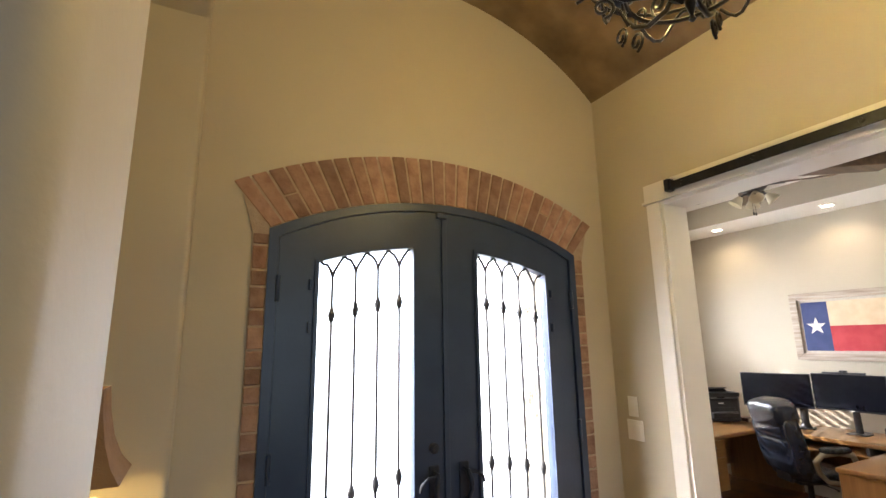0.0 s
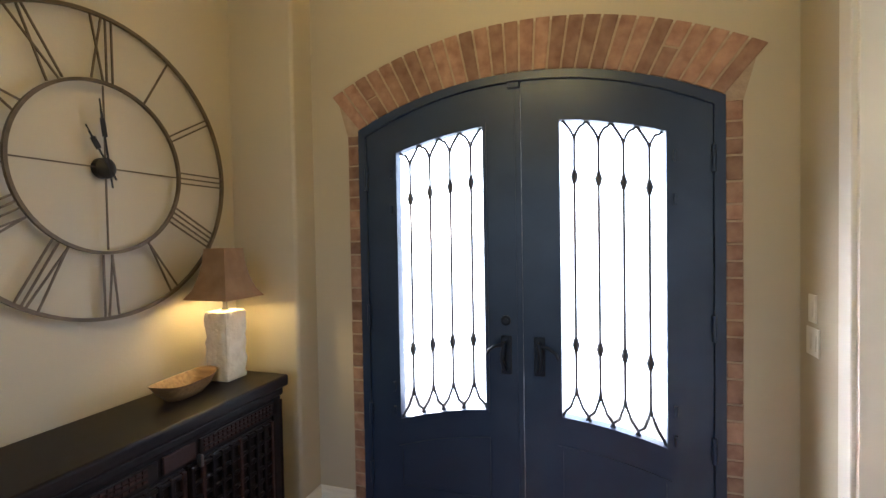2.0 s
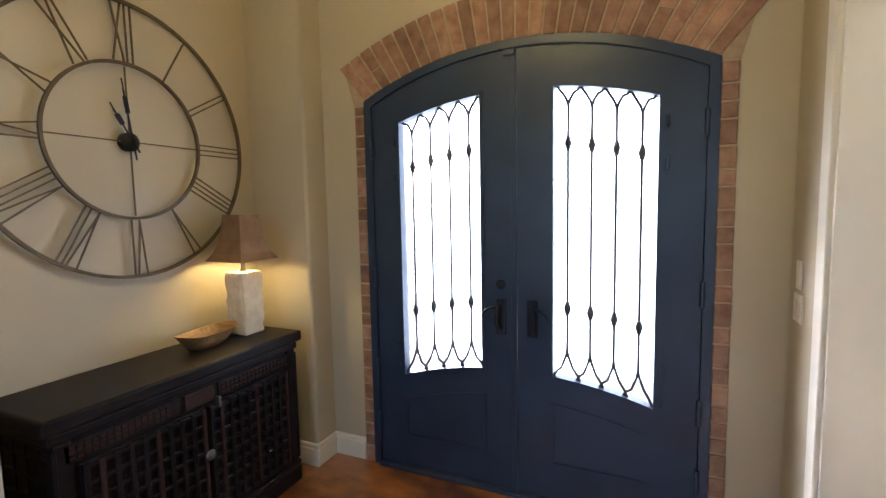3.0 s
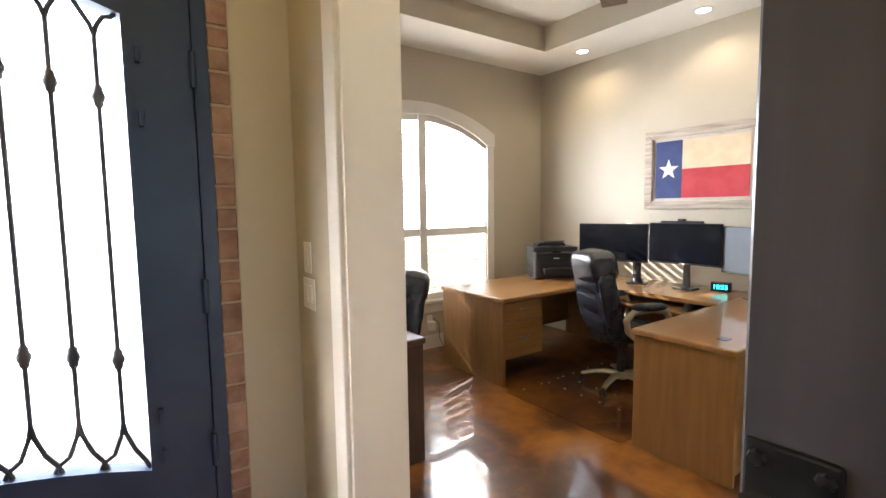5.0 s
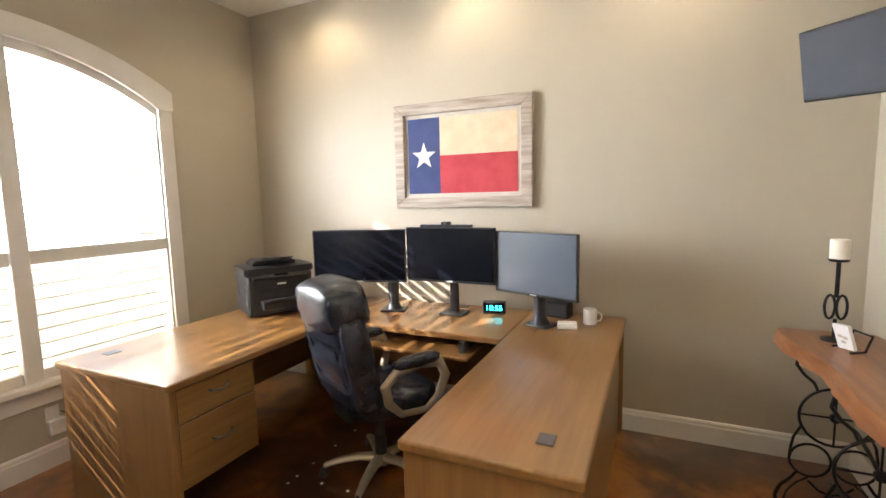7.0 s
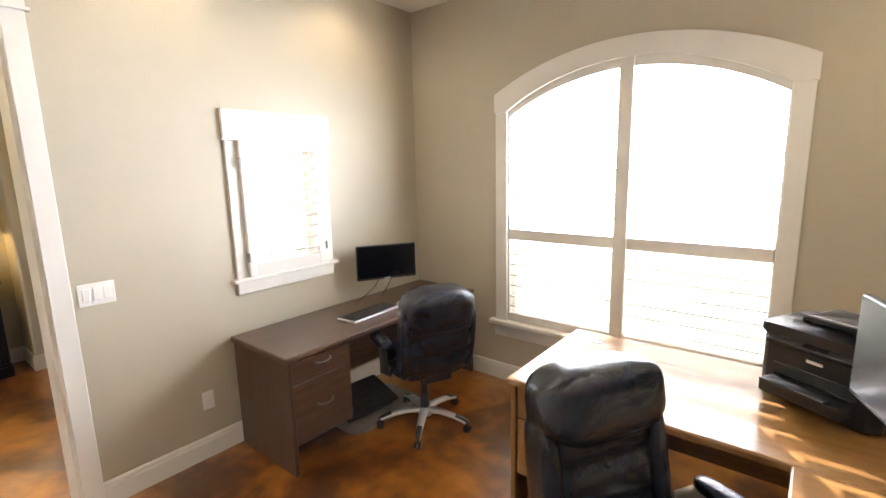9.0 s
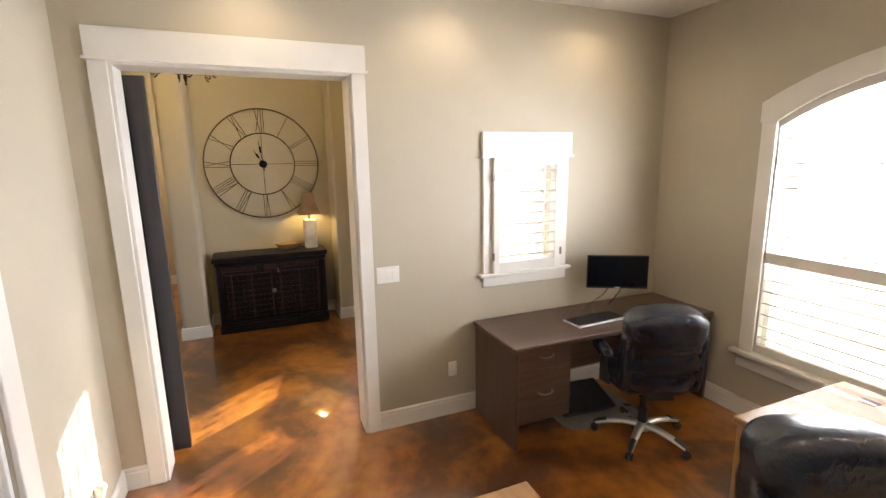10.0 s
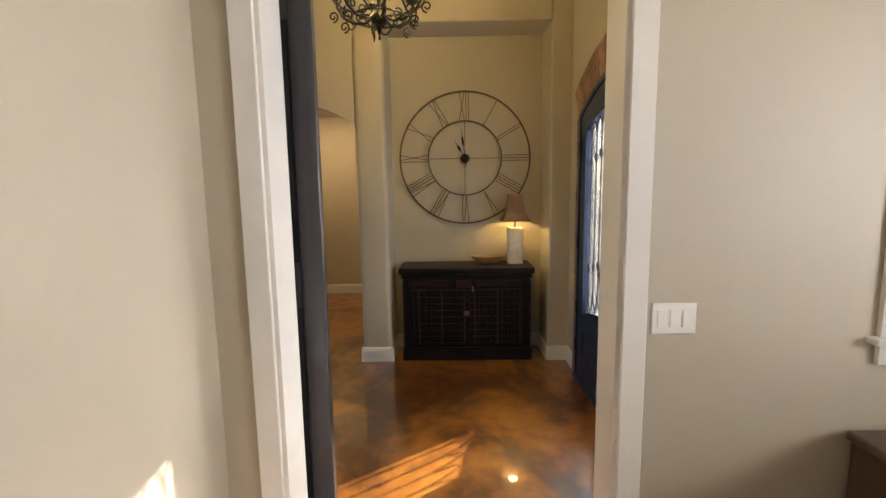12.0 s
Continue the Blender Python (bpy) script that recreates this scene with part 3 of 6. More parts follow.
pane = part("pane", box(FOYER_E + 0.02, FOYER_E + 0.026, 3.19, 3.81, 1.08, 1.99), GLASS, w)
pane.visible_shadow = False

# ---- front door: arched pair of iron doors ----
MID, DR = (DX0 + DX1) / 2, 2.17


def bow(x, apex):
    """Height at x of a curve that runs along the door's arch."""
    return apex - (DR - math.sqrt(DR * DR - (x - MID) ** 2))


def curve(x0, x1, apex, n=8):
    return [(x0 + (x1 - x0) * i / n, bow(x0 + (x1 - x0) * i / n, apex)) for i in range(n + 1)]


def join_prism(bm, poly, y0, y1):
    low = [bm.verts.new((x, y0, z)) for x, z in poly]
    high = [bm.verts.new((x, y1, z)) for x, z in poly]
    bm.faces.new(low)
    bm.faces.new(high[::-1])
    for i in range(len(poly)):
        j = (i + 1) % len(poly)
        bm.faces.new((low[i], high[i], high[j], low[j]))


door = placed("door_1", (MID, 2.68, 0), "closed pair of dark arched iron doors with scrolled grilles over rain glass", "door", "", "structure")
inner = arch_line(DX0 + 0.045, DX1 - 0.045, DSP - 0.035, DAP - 0.042, 30)
part("door_frame", prism([(DX0, 0)] + door_arch + [(DX1, 0), (DX1 - 0.045, 0)] + inner[::-1] + [(DX0 + 0.045, 0)], "y", 2.645, 2.78), IRON_DOOR, door)
stop = arch_line(DX0 + 0.08, DX1 - 0.08, DSP - 0.062, DAP - 0.075, 30)
part("door_stop", prism([(DX0 + 0.03, 0.02), (DX0 + 0.03, DSP - 0.02)] + arch_line(DX0 + 0.03, DX1 - 0.03, DSP - 0.02, DAP - 0.028, 30)[1:-1] + [(DX1 - 0.03, DSP - 0.02), (DX1 - 0.03, 0.02), (DX1 - 0.08, 0.02)] + stop[::-1] + [(DX0 + 0.08, 0.02)], "y", 2.7125, 2.735), IRON_DOOR, door)
part("threshold", box(DX0 + 0.046, DX1 - 0.046, 2.62, 2.78, 0, 0.022, 0.006), IRON_DOOR, door)
LY0, LY1 = 2.658, 2.71
for side in (-1, 1):
    if side < 0:
        a, b, g0, g1 = DX0 + 0.048, MID - 0.004, 0.660, 1.149
    else:
        a, b, g0, g1 = MID + 0.004, DX1 - 0.048, 1.538, 2.018
    bm = bmesh.new()
    join_prism(bm, [(a, 0.025), (g0, 0.025)] + curve(a, g0, 2.400, 3)[::-1], LY0, LY1)
    join_prism(bm, [(g1, 0.025), (b, 0.025)] + curve(g1, b, 2.400, 3)[::-1], LY0, LY1)
    join_prism(bm, curve(g0, g1, 2.197) + curve(g0, g1, 2.400)[::-1], LY0, LY1)
    join_prism(bm, [(g0, 0.025), (g1, 0.025)] + curve(g0, g1, 0.714)[::-1], LY0, LY1)
    leaf = part("door_leaf", bm, IRON_DOOR, door)
    # raised border round the glass, and round the panel below it
    for name, lo, hi, wd, pr in (("glass_bead", 0.714, 2.197, 0.018, 0.014), ("panel_moulding", 0.0, 0.545, 0.022, 0.008)):
        x0, x1 = (g0 - 0.018, g1 + 0.018)
        ring = bmesh.new()
        base = (lambda x: bow(x, 0.714) - 0.018) if lo else (lambda x: 0.205)
        for x in (x0, x1 - wd):
            join_prism(ring, [(x, base(x)), (x + wd, base(x + wd)), (x + wd, bow(x + wd, hi) + 0.018), (x, bow(x, hi) + 0.018)], LY0 - pr, LY0 + 0.006)
        up = curve(x0 + wd, x1 - wd, hi)
        join_prism(ring, [(x, z + 0.018 - wd) for x, z in up] + [(x, z + 0.018) for x, z in up][::-1], LY0 - pr, LY0 + 0.006)
        join_prism(ring, [(x, base(x)) for x, z in up] + [(x, base(x) + wd) for x, z in up][::-1], LY0 - pr, LY0 + 0.006)
        part(name, ring, IRON_DOOR, leaf)
    pane = part("pane", prism(curve(g0 - 0.01, g1 + 0.01, 0.71) + curve(g0 - 0.01, g1 + 0.01, 2.212)[::-1], "y", 2.69, 2.697), RAIN_GLASS, leaf, "rippled rain glass")
    pane.visible_shadow = False
    # four bars that fork at both ends
    step = (g1 - g0) / 4.22
    x_first = (g0 + g1) / 2 - 1.5 * step
    for i in range(4):
        x, y = x_first + i * step, 2.672
        zt, zb = bow(x, 2.197), bow(x, 0.714)
        bm = tube([(x, y, zb + 0.15), (x, y, zt - 0.08)], 0.0068, 8)
        for s in (-1, 1):
            reach = s * step / 2
            add_tube(bm, [(x, y, zt - 0.09), (x + reach * 0.16, y, zt - 0.06), (x + reach * 0.45, y, zt - 0.032), (x + reach * 0.8, y, bow(x + reach, 2.197) - 0.012), (x + reach, y, bow(x + reach, 2.197))], 0.0075, 6)
            add_tube(bm, [(x, y, zb + 0.155), (x + reach * 0.12, y, zb + 0.115), (x + reach * 0.5, y, zb + 0.055), (x + reach, y, bow(x + reach, 0.714) + 0.022), (x + reach * 1.15, y, bow(x + reach * 1.15, 0.714))], 0.0075, 6)
        for z in (zt - 0.275, zb + 0.37):
            add_lathe(bm, [(0.0085, -0.034), (0.013, -0.026), (0.013, -0.017), (0.018, -0.006), (0.018, 0.006), (0.013, 0.017), (0.013, 0.026), (0.0085, 0.034)], 10, (x, y, z))
        part("grille_bar", bm, IRON, leaf, smooth=True)
    edge = b if side > 0 else a
    for z in (0.28, 0.62, 1.18, 1.95):
        part("hinge", lathe([(0, -0.06), (0.011, -0.06), (0.011, 0.06), (0, 0.06)], 10, (edge + side * 0.0, 2.644, z)), IRON_DOOR, leaf, smooth=True)
    for z in (0.62, 0.76, 1.75, 1.95):
        part("pane_latch", box((g1 + 0.03 if side > 0 else g0 - 0.045), (g1 + 0.045 if side > 0 else g0 - 0.03), LY0 - 0.02, LY0 + 0.004, z, z + 0.05, 0.003), IRON_DOOR, leaf)
    hx = MID + side * 0.085
    part("handle_plate", box(hx - 0.028, hx + 0.028, LY0 - 0.010, LY0 + 0.004, 0.90, 1.10, 0.006), DOOR_IRON, leaf)
    grip = tube([(hx, LY0 - 0.006, 1.07), (hx, LY0 - 0.05, 1.065), (hx + side * 0.01, LY0 - 0.062, 1.02), (hx + side * 0.014, LY0 - 0.058, 0.98), (hx, LY0 - 0.05, 0.935), (hx, LY0 - 0.006, 0.93)],
                [0.008, 0.012, 0.013, 0.011, 0.012, 0.008], 10)
    add_tube(grip, [(hx, LY0 - 0.045, 1.062), (hx + side * 0.05, LY0 - 0.05, 1.055), (hx + side * 0.085, LY0 - 0.05, 1.03), (hx + side * 0.095, LY0 - 0.05, 1.0)], [0.010, 0.009, 0.008, 0.006], 8)
    part("door_handle", grip, DOOR_IRON, leaf, "black scrolled iron handle", True)
    if side < 0:
        part("deadbolt", lathe([(0, 0), (0.026, 0), (0.026, 0.012), (0.014, 0.018), (0.014, 0.024), (0, 0.024)], 16, (hx, LY0, 1.18), pose(0, 0, 0, 90)), DOOR_IRON, leaf, smooth=True)
        part("astragal", box(MID - 0.026, MID + 0.004, LY0 - 0.012, LY0 + 0.002, 0.03, 2.37, 0.003), IRON_DOOR, leaf)
        part("flush_bolt", box(MID - 0.06, MID + 0.0, LY0 - 0.03, LY0 - 0.008, 2.365, 2.395, 0.004), IRON_DOOR, leaf)

# ---- switches ----
def switch_plate(at, turn, gangs, toggles=True, label="white plastic light switch plate"):
    t = thing("light_switch", pose(*at, 0, 0, turn), label, "switch")
    w = 0.07 + 0.046 * (gangs - 1)
    part("cover_plate", box(-w / 2, w / 2, 0, 0.006, -0.058, 0.058, 0.003), WHITE_PLASTIC, t)
    for i in range(gangs):
        x = (i - (gangs - 1) / 2) * 0.046
        part("rocker", box(x - 0.016, x + 0.016, 0.004, 0.0095, -0.033, 0.033, 0.002, turn=pose(0, 0, 0, 2)), WHITE_PLASTIC, t)
    return t


switch_plate((FOYER_E, 2.535, 1.30), 90, 1)
switch_plate((FOYER_E, 2.53, 1.165), 90, 2)
switch_plate((OFFICE_W, 2.387, 1.165), -90, 3)

# ---- barn door on its track ----
barn = placed("barn_door", (2.43, 0.32, 0.015), "dark-stained plank barn door slid open on its track", "door")
bx0, bx1, by0, by1 = 2.396, 2.441, -0.34, 1.018
part("stile", box(bx0, bx1, by1 - 0.10, by1, 0.015, 2.47, 0.003, 1), BARN, barn)
part("stile", box(bx0, bx1, by0, by0 + 0.10, 0.015, 2.47, 0.003, 1), BARN, barn)
for z0, z1 in ((0.015, 0.24), (1.14, 1.34), (2.34, 2.47)):
    part("rail", box(bx0, bx1 - 0.001, by0 + 0.10, by1 - 0.10, z0, z1, 0.003, 1), BARN, barn)
for i in range(9):
    w = (by1 - by0 - 0.20) / 9
    a = by0 + 0.10 + i * w
    part("plank", box(bx0 + 0.018, bx1 - 0.004, a + 0.001, a + w - 0.001, 0.2, 2.4, 0.002, 1), BARN_RECESS, barn)
pull = part("pull_plate", box(bx0 - 0.006, bx0 + 0.002, 0.945, 1.014, 0.917, 1.275, 0.003), BLACK_IRON, barn, "black iron pull with bolted back plate")
part("pull_bar", tube([(bx0 - 0.062, 0.980, 0.942), (bx0 - 0.062, 0.980, 1.254)], 0.0135, 14), BLACK_IRON, pull, smooth=True)
for z in (0.987, 1.207):
    part("standoff", tube([(bx0 - 0.004, 0.980, z), (bx0 - 0.062, 0.980, z)], 0.008, 10), BLACK_IRON, pull, smooth=True)
for y in (0.956, 1.003):
    for z in (0.932, 1.260):
        part("bolt", lathe([(0, 0), (0.008, 0), (0.006, 0.005), (0, 0.006)], 8, (bx0 - 0.005, y, z), pose(0, 0, 0, 0, -90)), BLACK_IRON, pull)
for y in (0.8, -0.15):
    part("hanger_strap", box(bx0 - 0.008, bx0 + 0.002, y - 0.022, y + 0.022, 2.25, 2.60, 0.002), BLACK_IRON, barn)
    part("hanger_wheel", lathe([(0, -0.012), (0.038, -0.012), (0.038, 0.012), (0, 0.012)], 20, (2.475, y, 2.607), pose(0, 0, 0, 0, 90)), BLACK_IRON, barn, smooth=True)
track = placed("door_track", (2.46, 0.5, 2.54), "black flat iron barn door track", "track")
part("rail", box(2.475, 2.483, -1.1, 2.09, 2.518, 2.568, 0.002), BLACK_IRON, track)
for y in (2.0, 1.62, 1.2, 0.75, 0.25, -0.3, -0.85):
    part("spacer", tube([(2.483, y, 2.543), (2.546, y, 2.543)], 0.011, 10), BLACK_IRON, track, smooth=True)
    part("bolt", lathe([(0, 0), (0.012, 0), (0.009, 0.007), (0, 0.008)], 8, (2.475, y, 2.543), pose(0, 0, 0, 0, -90)), BLACK_IRON, track)
part("end_stop", box(2.455, 2.505, 2.065, 2.10, 2.515, 2.585, 0.006), BLACK_IRON, track)

# ---- carved sideboard ----
side = placed("sideboard", (-0.1, 1.71, 0), "dark carved wooden sideboard with two lattice doors", "sideboard")
sx0, sx1, sy0, sy1 = -0.285, 0.108, 1.110, 2.308
part("plinth", box(sx0, sx1 + 0.014, sy0 - 0.02, sy1 + 0.02, 0, 0.10, 0.012), CHEST, side)
part("body", box(sx0, sx1, sy0, sy1, 0.10, 0.80), CHEST, side)
part("moulding", box(sx0, sx1 + 0.018, sy0 - 0.018, sy1 + 0.018, 0.80, 0.845, 0.012), CHEST, side)
part("top", box(sx0 - 0.01, sx1 + 0.038, sy0 - 0.038, sy1 + 0.038, 0.845, 0.905, 0.012, 3), CHEST, side)
part("moulding", box(sx0, sx1 + 0.02, sy0 - 0.012, sy1 + 0.012, 0.10, 0.135, 0.01), CHEST, side)
for y0, y1, m in ((sy0 + 0.03, 1.585, CHEST), (1.61, 1.76, CHEST_RED), (1.785, sy1 - 0.03, CHEST)):
    fr = part("frieze", box(sx1 - 0.002, sx1 + 0.012, y0, y1, 0.715, 0.785, 0.004), m, side)
    if m is CHEST:
        bm = bmesh.new()
        n = int((y1 - y0 - 0.03) / 0.026)
        for i in range(n):
            for z in (0.733, 0.755, 0.772):
                add_box(bm, sx1 + 0.008, sx1 + 0.018, y0 + 0.015 + i * 0.026, y0 + 0.034 + i * 0.026, z - 0.006, z + 0.006)
        tagged(part("carving", bm, CHEST_RED, fr), kind="stuff")
for k, (y0, y1) in enumerate(((sy0 + 0.075, 1.703), (1.717, sy1 - 0.075))):
    d = part("door", box(sx1 - 0.001, sx1 + 0.014, y0, y1, 0.155, 0.70, 0.003), CHEST, side)
    n = 9
    for i in range(n + 1):
        y = y0 + 0.014 + (y1 - y0 - 0.028) * i / n
        part("lattice_bar", box(sx1 + 0.010, sx1 + 0.030, y - 0.010, y + 0.010, 0.16, 0.695, 0.003, 1), CHEST_RED if i % 4 == 1 else CHEST, d)
    for i in range(9):
        z = 0.172 + i * 0.0635
        part("lattice_bar", box(sx1 + 0.010, sx1 + 0.026, y0 + 0.004, y1 - 0.004, z - 0.009, z + 0.009, 0.003, 1), CHEST, d)
part("latch_disc", lathe([(0, 0), (0.026, 0), (0.022, 0.007), (0.008, 0.010), (0, 0.013)], 18, (sx1 + 0.030, 1.707, 0.47), pose(0, 0, 0, 0, 90)), PEWTER, side, "round pewter latch", True)
part("hasp", box(sx1 + 0.014, sx1 + 0.040, 1.76, 1.775, 0.68, 0.73, 0.004), PEWTER, side)
for y0, y1 in ((sy0, sy0 + 0.06), (sy1 - 0.06, sy1)):
    part("corner_post", box(sx1 - 0.02, sx1 + 0.012, y0, y1, 0.13, 0.80, 0.006), CHEST, side)
for y in (sy0 - 0.006, sy1 - 0.008):
    for i in range(5):
        x = sx0 + 0.06 + i * 0.085
        part("side_bar", box(x - 0.01, x + 0.01, y, y + 0.014, 0.15, 0.78, 0.003, 1), CHEST, side)
    for i in range(8):
        z = 0.18 + i * 0.08
        part("side_bar", box(sx0 + 0.02, sx1 - 0.01, y + 0.001, y + 0.013, z - 0.009, z + 0.009, 0.003, 1), CHEST, side)

# ---- wall clock ----
CX, CY, CZ = -0.278, 1.716, 1.937
clock = placed("wall_clock", (NICHE_X, CY, CZ), "large open iron wall clock with Roman numerals", "clock")


def on_clock(u, v, lift=0.0):
    return (CX + lift, CY + u, CZ + v)


def clock_bar(bm, u0, v0, u1, v1, w, lift=0.0, thick=0.006):
    d = Vector((u1 - u0, v1 - v0))
    n = Vector((-d.y, d.x)).normalized() * w / 2
    pts = [(u0 + n.x, v0 + n.y), (u1 + n.x, v1 + n.y), (u1 - n.x, v1 - n.y), (u0 - n.x, v0 - n.y)]
    vs = [bm.verts.new(on_clock(u, v, l)) for l in (lift - thick / 2, lift + thick / 2) for u, v in pts]
    bm.faces.new(vs[:4])
    bm.faces.new(vs[4:][::-1])
    for i in range(4):
        bm.faces.new((vs[i], vs[(i + 1) % 4], vs[4 + (i + 1) % 4], vs[4 + i]))


for r, w in ((0.643, 0.0075), (0.362, 0.0068)):
    bm = bmesh.new()
    n = 96
    rings = []
    for i in range(n):
        a = i * math.tau / n
        rings.append([bm.verts.new(on_clock(q * math.cos(a), q * math.sin(a), l)) for q, l in ((r - w, -0.008), (r + w, -0.008), (r + w, 0.008), (r - w, 0.008))])
    for i in range(n):
        a, b = rings[i], rings[(i + 1) % n]
        for k in range(4):
            bm.faces.new((a[k], a[(k + 1) % 4], b[(k + 1) % 4], b[k]))
    part("ring", bm, CLOCK_IRON, clock, smooth=True)
STROKES = {"I": [(0, 0)], "V": [(-0.4, 0.4), (0.4, 0.4)], "X": [(-0.5, 0.5), (0.5, -0.5)]}
for h, word in enumerate("XII I II III IIII V VI VII VIII IX X XI".split()):
    a = math.pi / 2 - h * math.tau / 12
    ra, rb = 0.37, 0.636
    bm = bmesh.new()
    wide = {"I": 0.026, "V": 0.05, "X": 0.056}
    total = sum(wide[c] for c in word)
    at = -total / 2
    c, s = math.cos(a), math.sin(a)
    for ch in word:
        w = wide[ch]
        m = at + w / 2
        strokes = [(m, m)] if ch == "I" else ([(m, m - w * 0.45), (m, m + w * 0.45)] if ch == "V" else [(m - w * 0.42, m + w * 0.42), (m + w * 0.42, m - w * 0.42)])
        for k, (p, q) in enumerate(strokes):
            clock_bar(bm, ra * c + p * s, ra * s - p * c, rb * c + q * s, rb * s - q * c, 0.007, 0.002 * k)
        at += w
    part("numeral", bm, CLOCK_IRON, clock)
for u, v in ((0.35, 0), (-0.35, 0), (0, 0.35), (0, -0.35)):
    bm = bmesh.new()
    clock_bar(bm, 0, 0, u, v, 0.006, -0.004, 0.005)
    part("spoke", bm, CLOCK_IRON, clock)
part("hub", lathe([(0, -0.03), (0.045, -0.03), (0.045, 0.0), (0.03, 0.012), (0.012, 0.018), (0, 0.02)], 20, on_clock(0, 0), pose(0, 0, 0, 0, 90)), BLACK_IRON, clock, smooth=True)
for u, v, w in ((-0.095, 0.165, 0.016), (-0.035, 0.285, 0.014)):
    bm = bmesh.new()
    clock_bar(bm, -u * 0.3, -v * 0.3, u * 0.85, v * 0.85, 0.007, 0.02, 0.003)
    clock_bar(bm, u * 0.45, v * 0.45, u * 0.72, v * 0.72, w * 1.5, 0.021, 0.003)
    clock_bar(bm, u * 0.72, v * 0.72, u, v, 0.005, 0.022, 0.003)
    part("hand_pointer", bm, BLACK_IRON, clock)

# ---- table lamp ----
lamp = thing("table_lamp", pose(-0.12, 2.193, 0.905), "lit table lamp with carved white stone base and brown square shade", "lamp")
bm = box(-0.07, 0.07, -0.07, 0.07, 0, 0.355, 0.012, 2)
bmesh.ops.subdivide_edges(bm, edges=bm.edges[:], cuts=10, use_grid_fill=True)
for v in bm.verts:
    k = noise.noise(Vector((v.co.x * 42, v.co.y * 42, v.co.z * 36)))
    if 0.005 < v.co.z < 0.35:
        v.co.x *= 1 + 0.15 * k
        v.co.y *= 1 + 0.15 * k
part("base", bm, STONE, lamp, "rough carved white stone base", True)
part("neck", lathe([(0, 0.352), (0.025, 0.352), (0.012, 0.370), (0.010, 0.47), (0, 0.47)], 12), PEWTER, lamp, smooth=True)
bm = bmesh.new()
prof = [(0.136, 0.42), (0.108, 0.462), (0.086, 0.525), (0.072, 0.60), (0.065, 0.675)]
rings = []
for r, z in prof + [(r - 0.003, z) for r, z in prof[::-1]]:
    rings.append([bm.verts.new(v) for v in ((-r, -r, z), (r, -r, z), (r, r, z), (-r, r, z))])
rings.append(rings[0])
for a, b in zip(rings, rings[1:]):
    for k in range(4):
        bm.faces.new((a[k], a[(k + 1) % 4], b[(k + 1) % 4], b[k]))
part("shade", bm, SHADE, lamp, "brown bell-shaped square shade")
part("bulb", lathe([(0, 0.47), (0.014, 0.48), (0.03, 0.53), (0.02, 0.56), (0, 0.57)], 12), BULB_GLOW, lamp, smooth=True)
bulb("table_lamp_light", (-0.12, 2.193, 0.905 + 0.50), 4, WARM, 0.04)

# ---- dough bowl ----
bowl = thing("wooden_bowl", pose(-0.115, 1.93, 0.905, 0, 0, 8), "oblong carved wooden dough bowl", "bowl")
bm = bmesh.new()
rows = []
for k, (f, z) in enumerate(((0.0, 0.0), (0.55, 0.0), (0.8, 0.03), (1.0, 0.072), (1.03, 0.076), (0.97, 0.074), (0.75, 0.034), (0.45, 0.014), (0.0, 0.012))):
    ring = []
    for i in range(28):
        a = i * math.tau / 28
        sx, sy = math.copysign(abs(math.cos(a)) ** 0.7, math.cos(a)), math.copysign(abs(math.sin(a)) ** 0.7, math.sin(a))
        lift = 0.012 * abs(sy) ** 4 * f if z > 0.02 else 0
        ring.append(bm.verts.new((0.085 * f * sx, 0.172 * f * sy, z + lift)))
    rows.append(ring)
for a, b in zip(rows, rows[1:]):
    for i in range(28):
        j = (i + 1) % 28
        bm.faces.new((a[i], a[j], b[j], b[i]))
bmesh.ops.remove_doubles(bm, verts=bm.verts, dist=1e-5)
part("bowl_body", bm, BOWL, bowl, smooth="all")

# ---- chandelier ----
ch = thing("chandelier", pose(1.36, 1.14, 2.63), "wrought iron chandelier with scrolls, leaves and candle bulbs", "chandelier")
part("finial", lathe([(0, -0.055), (0.010, -0.045), (0.005, -0.03), (0.014, 0.0), (0.016, 0.015), (0.006, 0.035), (0.03, 0.06), (0.036, 0.08), (0.02, 0.10), (0.012, 0.14), (0, 0.14)], 12), BLACK_IRON, ch, smooth=True)
for i in range(8):
    a = i * math.tau / 8
    c, s = math.cos(a), math.sin(a)
    bm = bmesh.new()
    for k in range(2):
        p = [(0.01, 0.05), (0.035, 0.035), (0.055, 0.05 + 0.02 * k), (0.05, 0.075 + 0.02 * k)]
        tips = [Vector((r * c, r * s, z)) for r, z in p]
        n = Vector((-s, c, 0))
        quads = [[bm.verts.new(t + n * w) for w in (-v, v)] for t, v in zip(tips, (0.006, 0.016, 0.012, 0.002))]
        for q, r in zip(quads, quads[1:]):
            bm.faces.new((q[0], q[1], r[1], r[0]))
    bmesh.ops.solidify(bm, geom=bm.faces[:], thickness=0.003)
    part("leaf", bm, BLACK_IRON, ch)
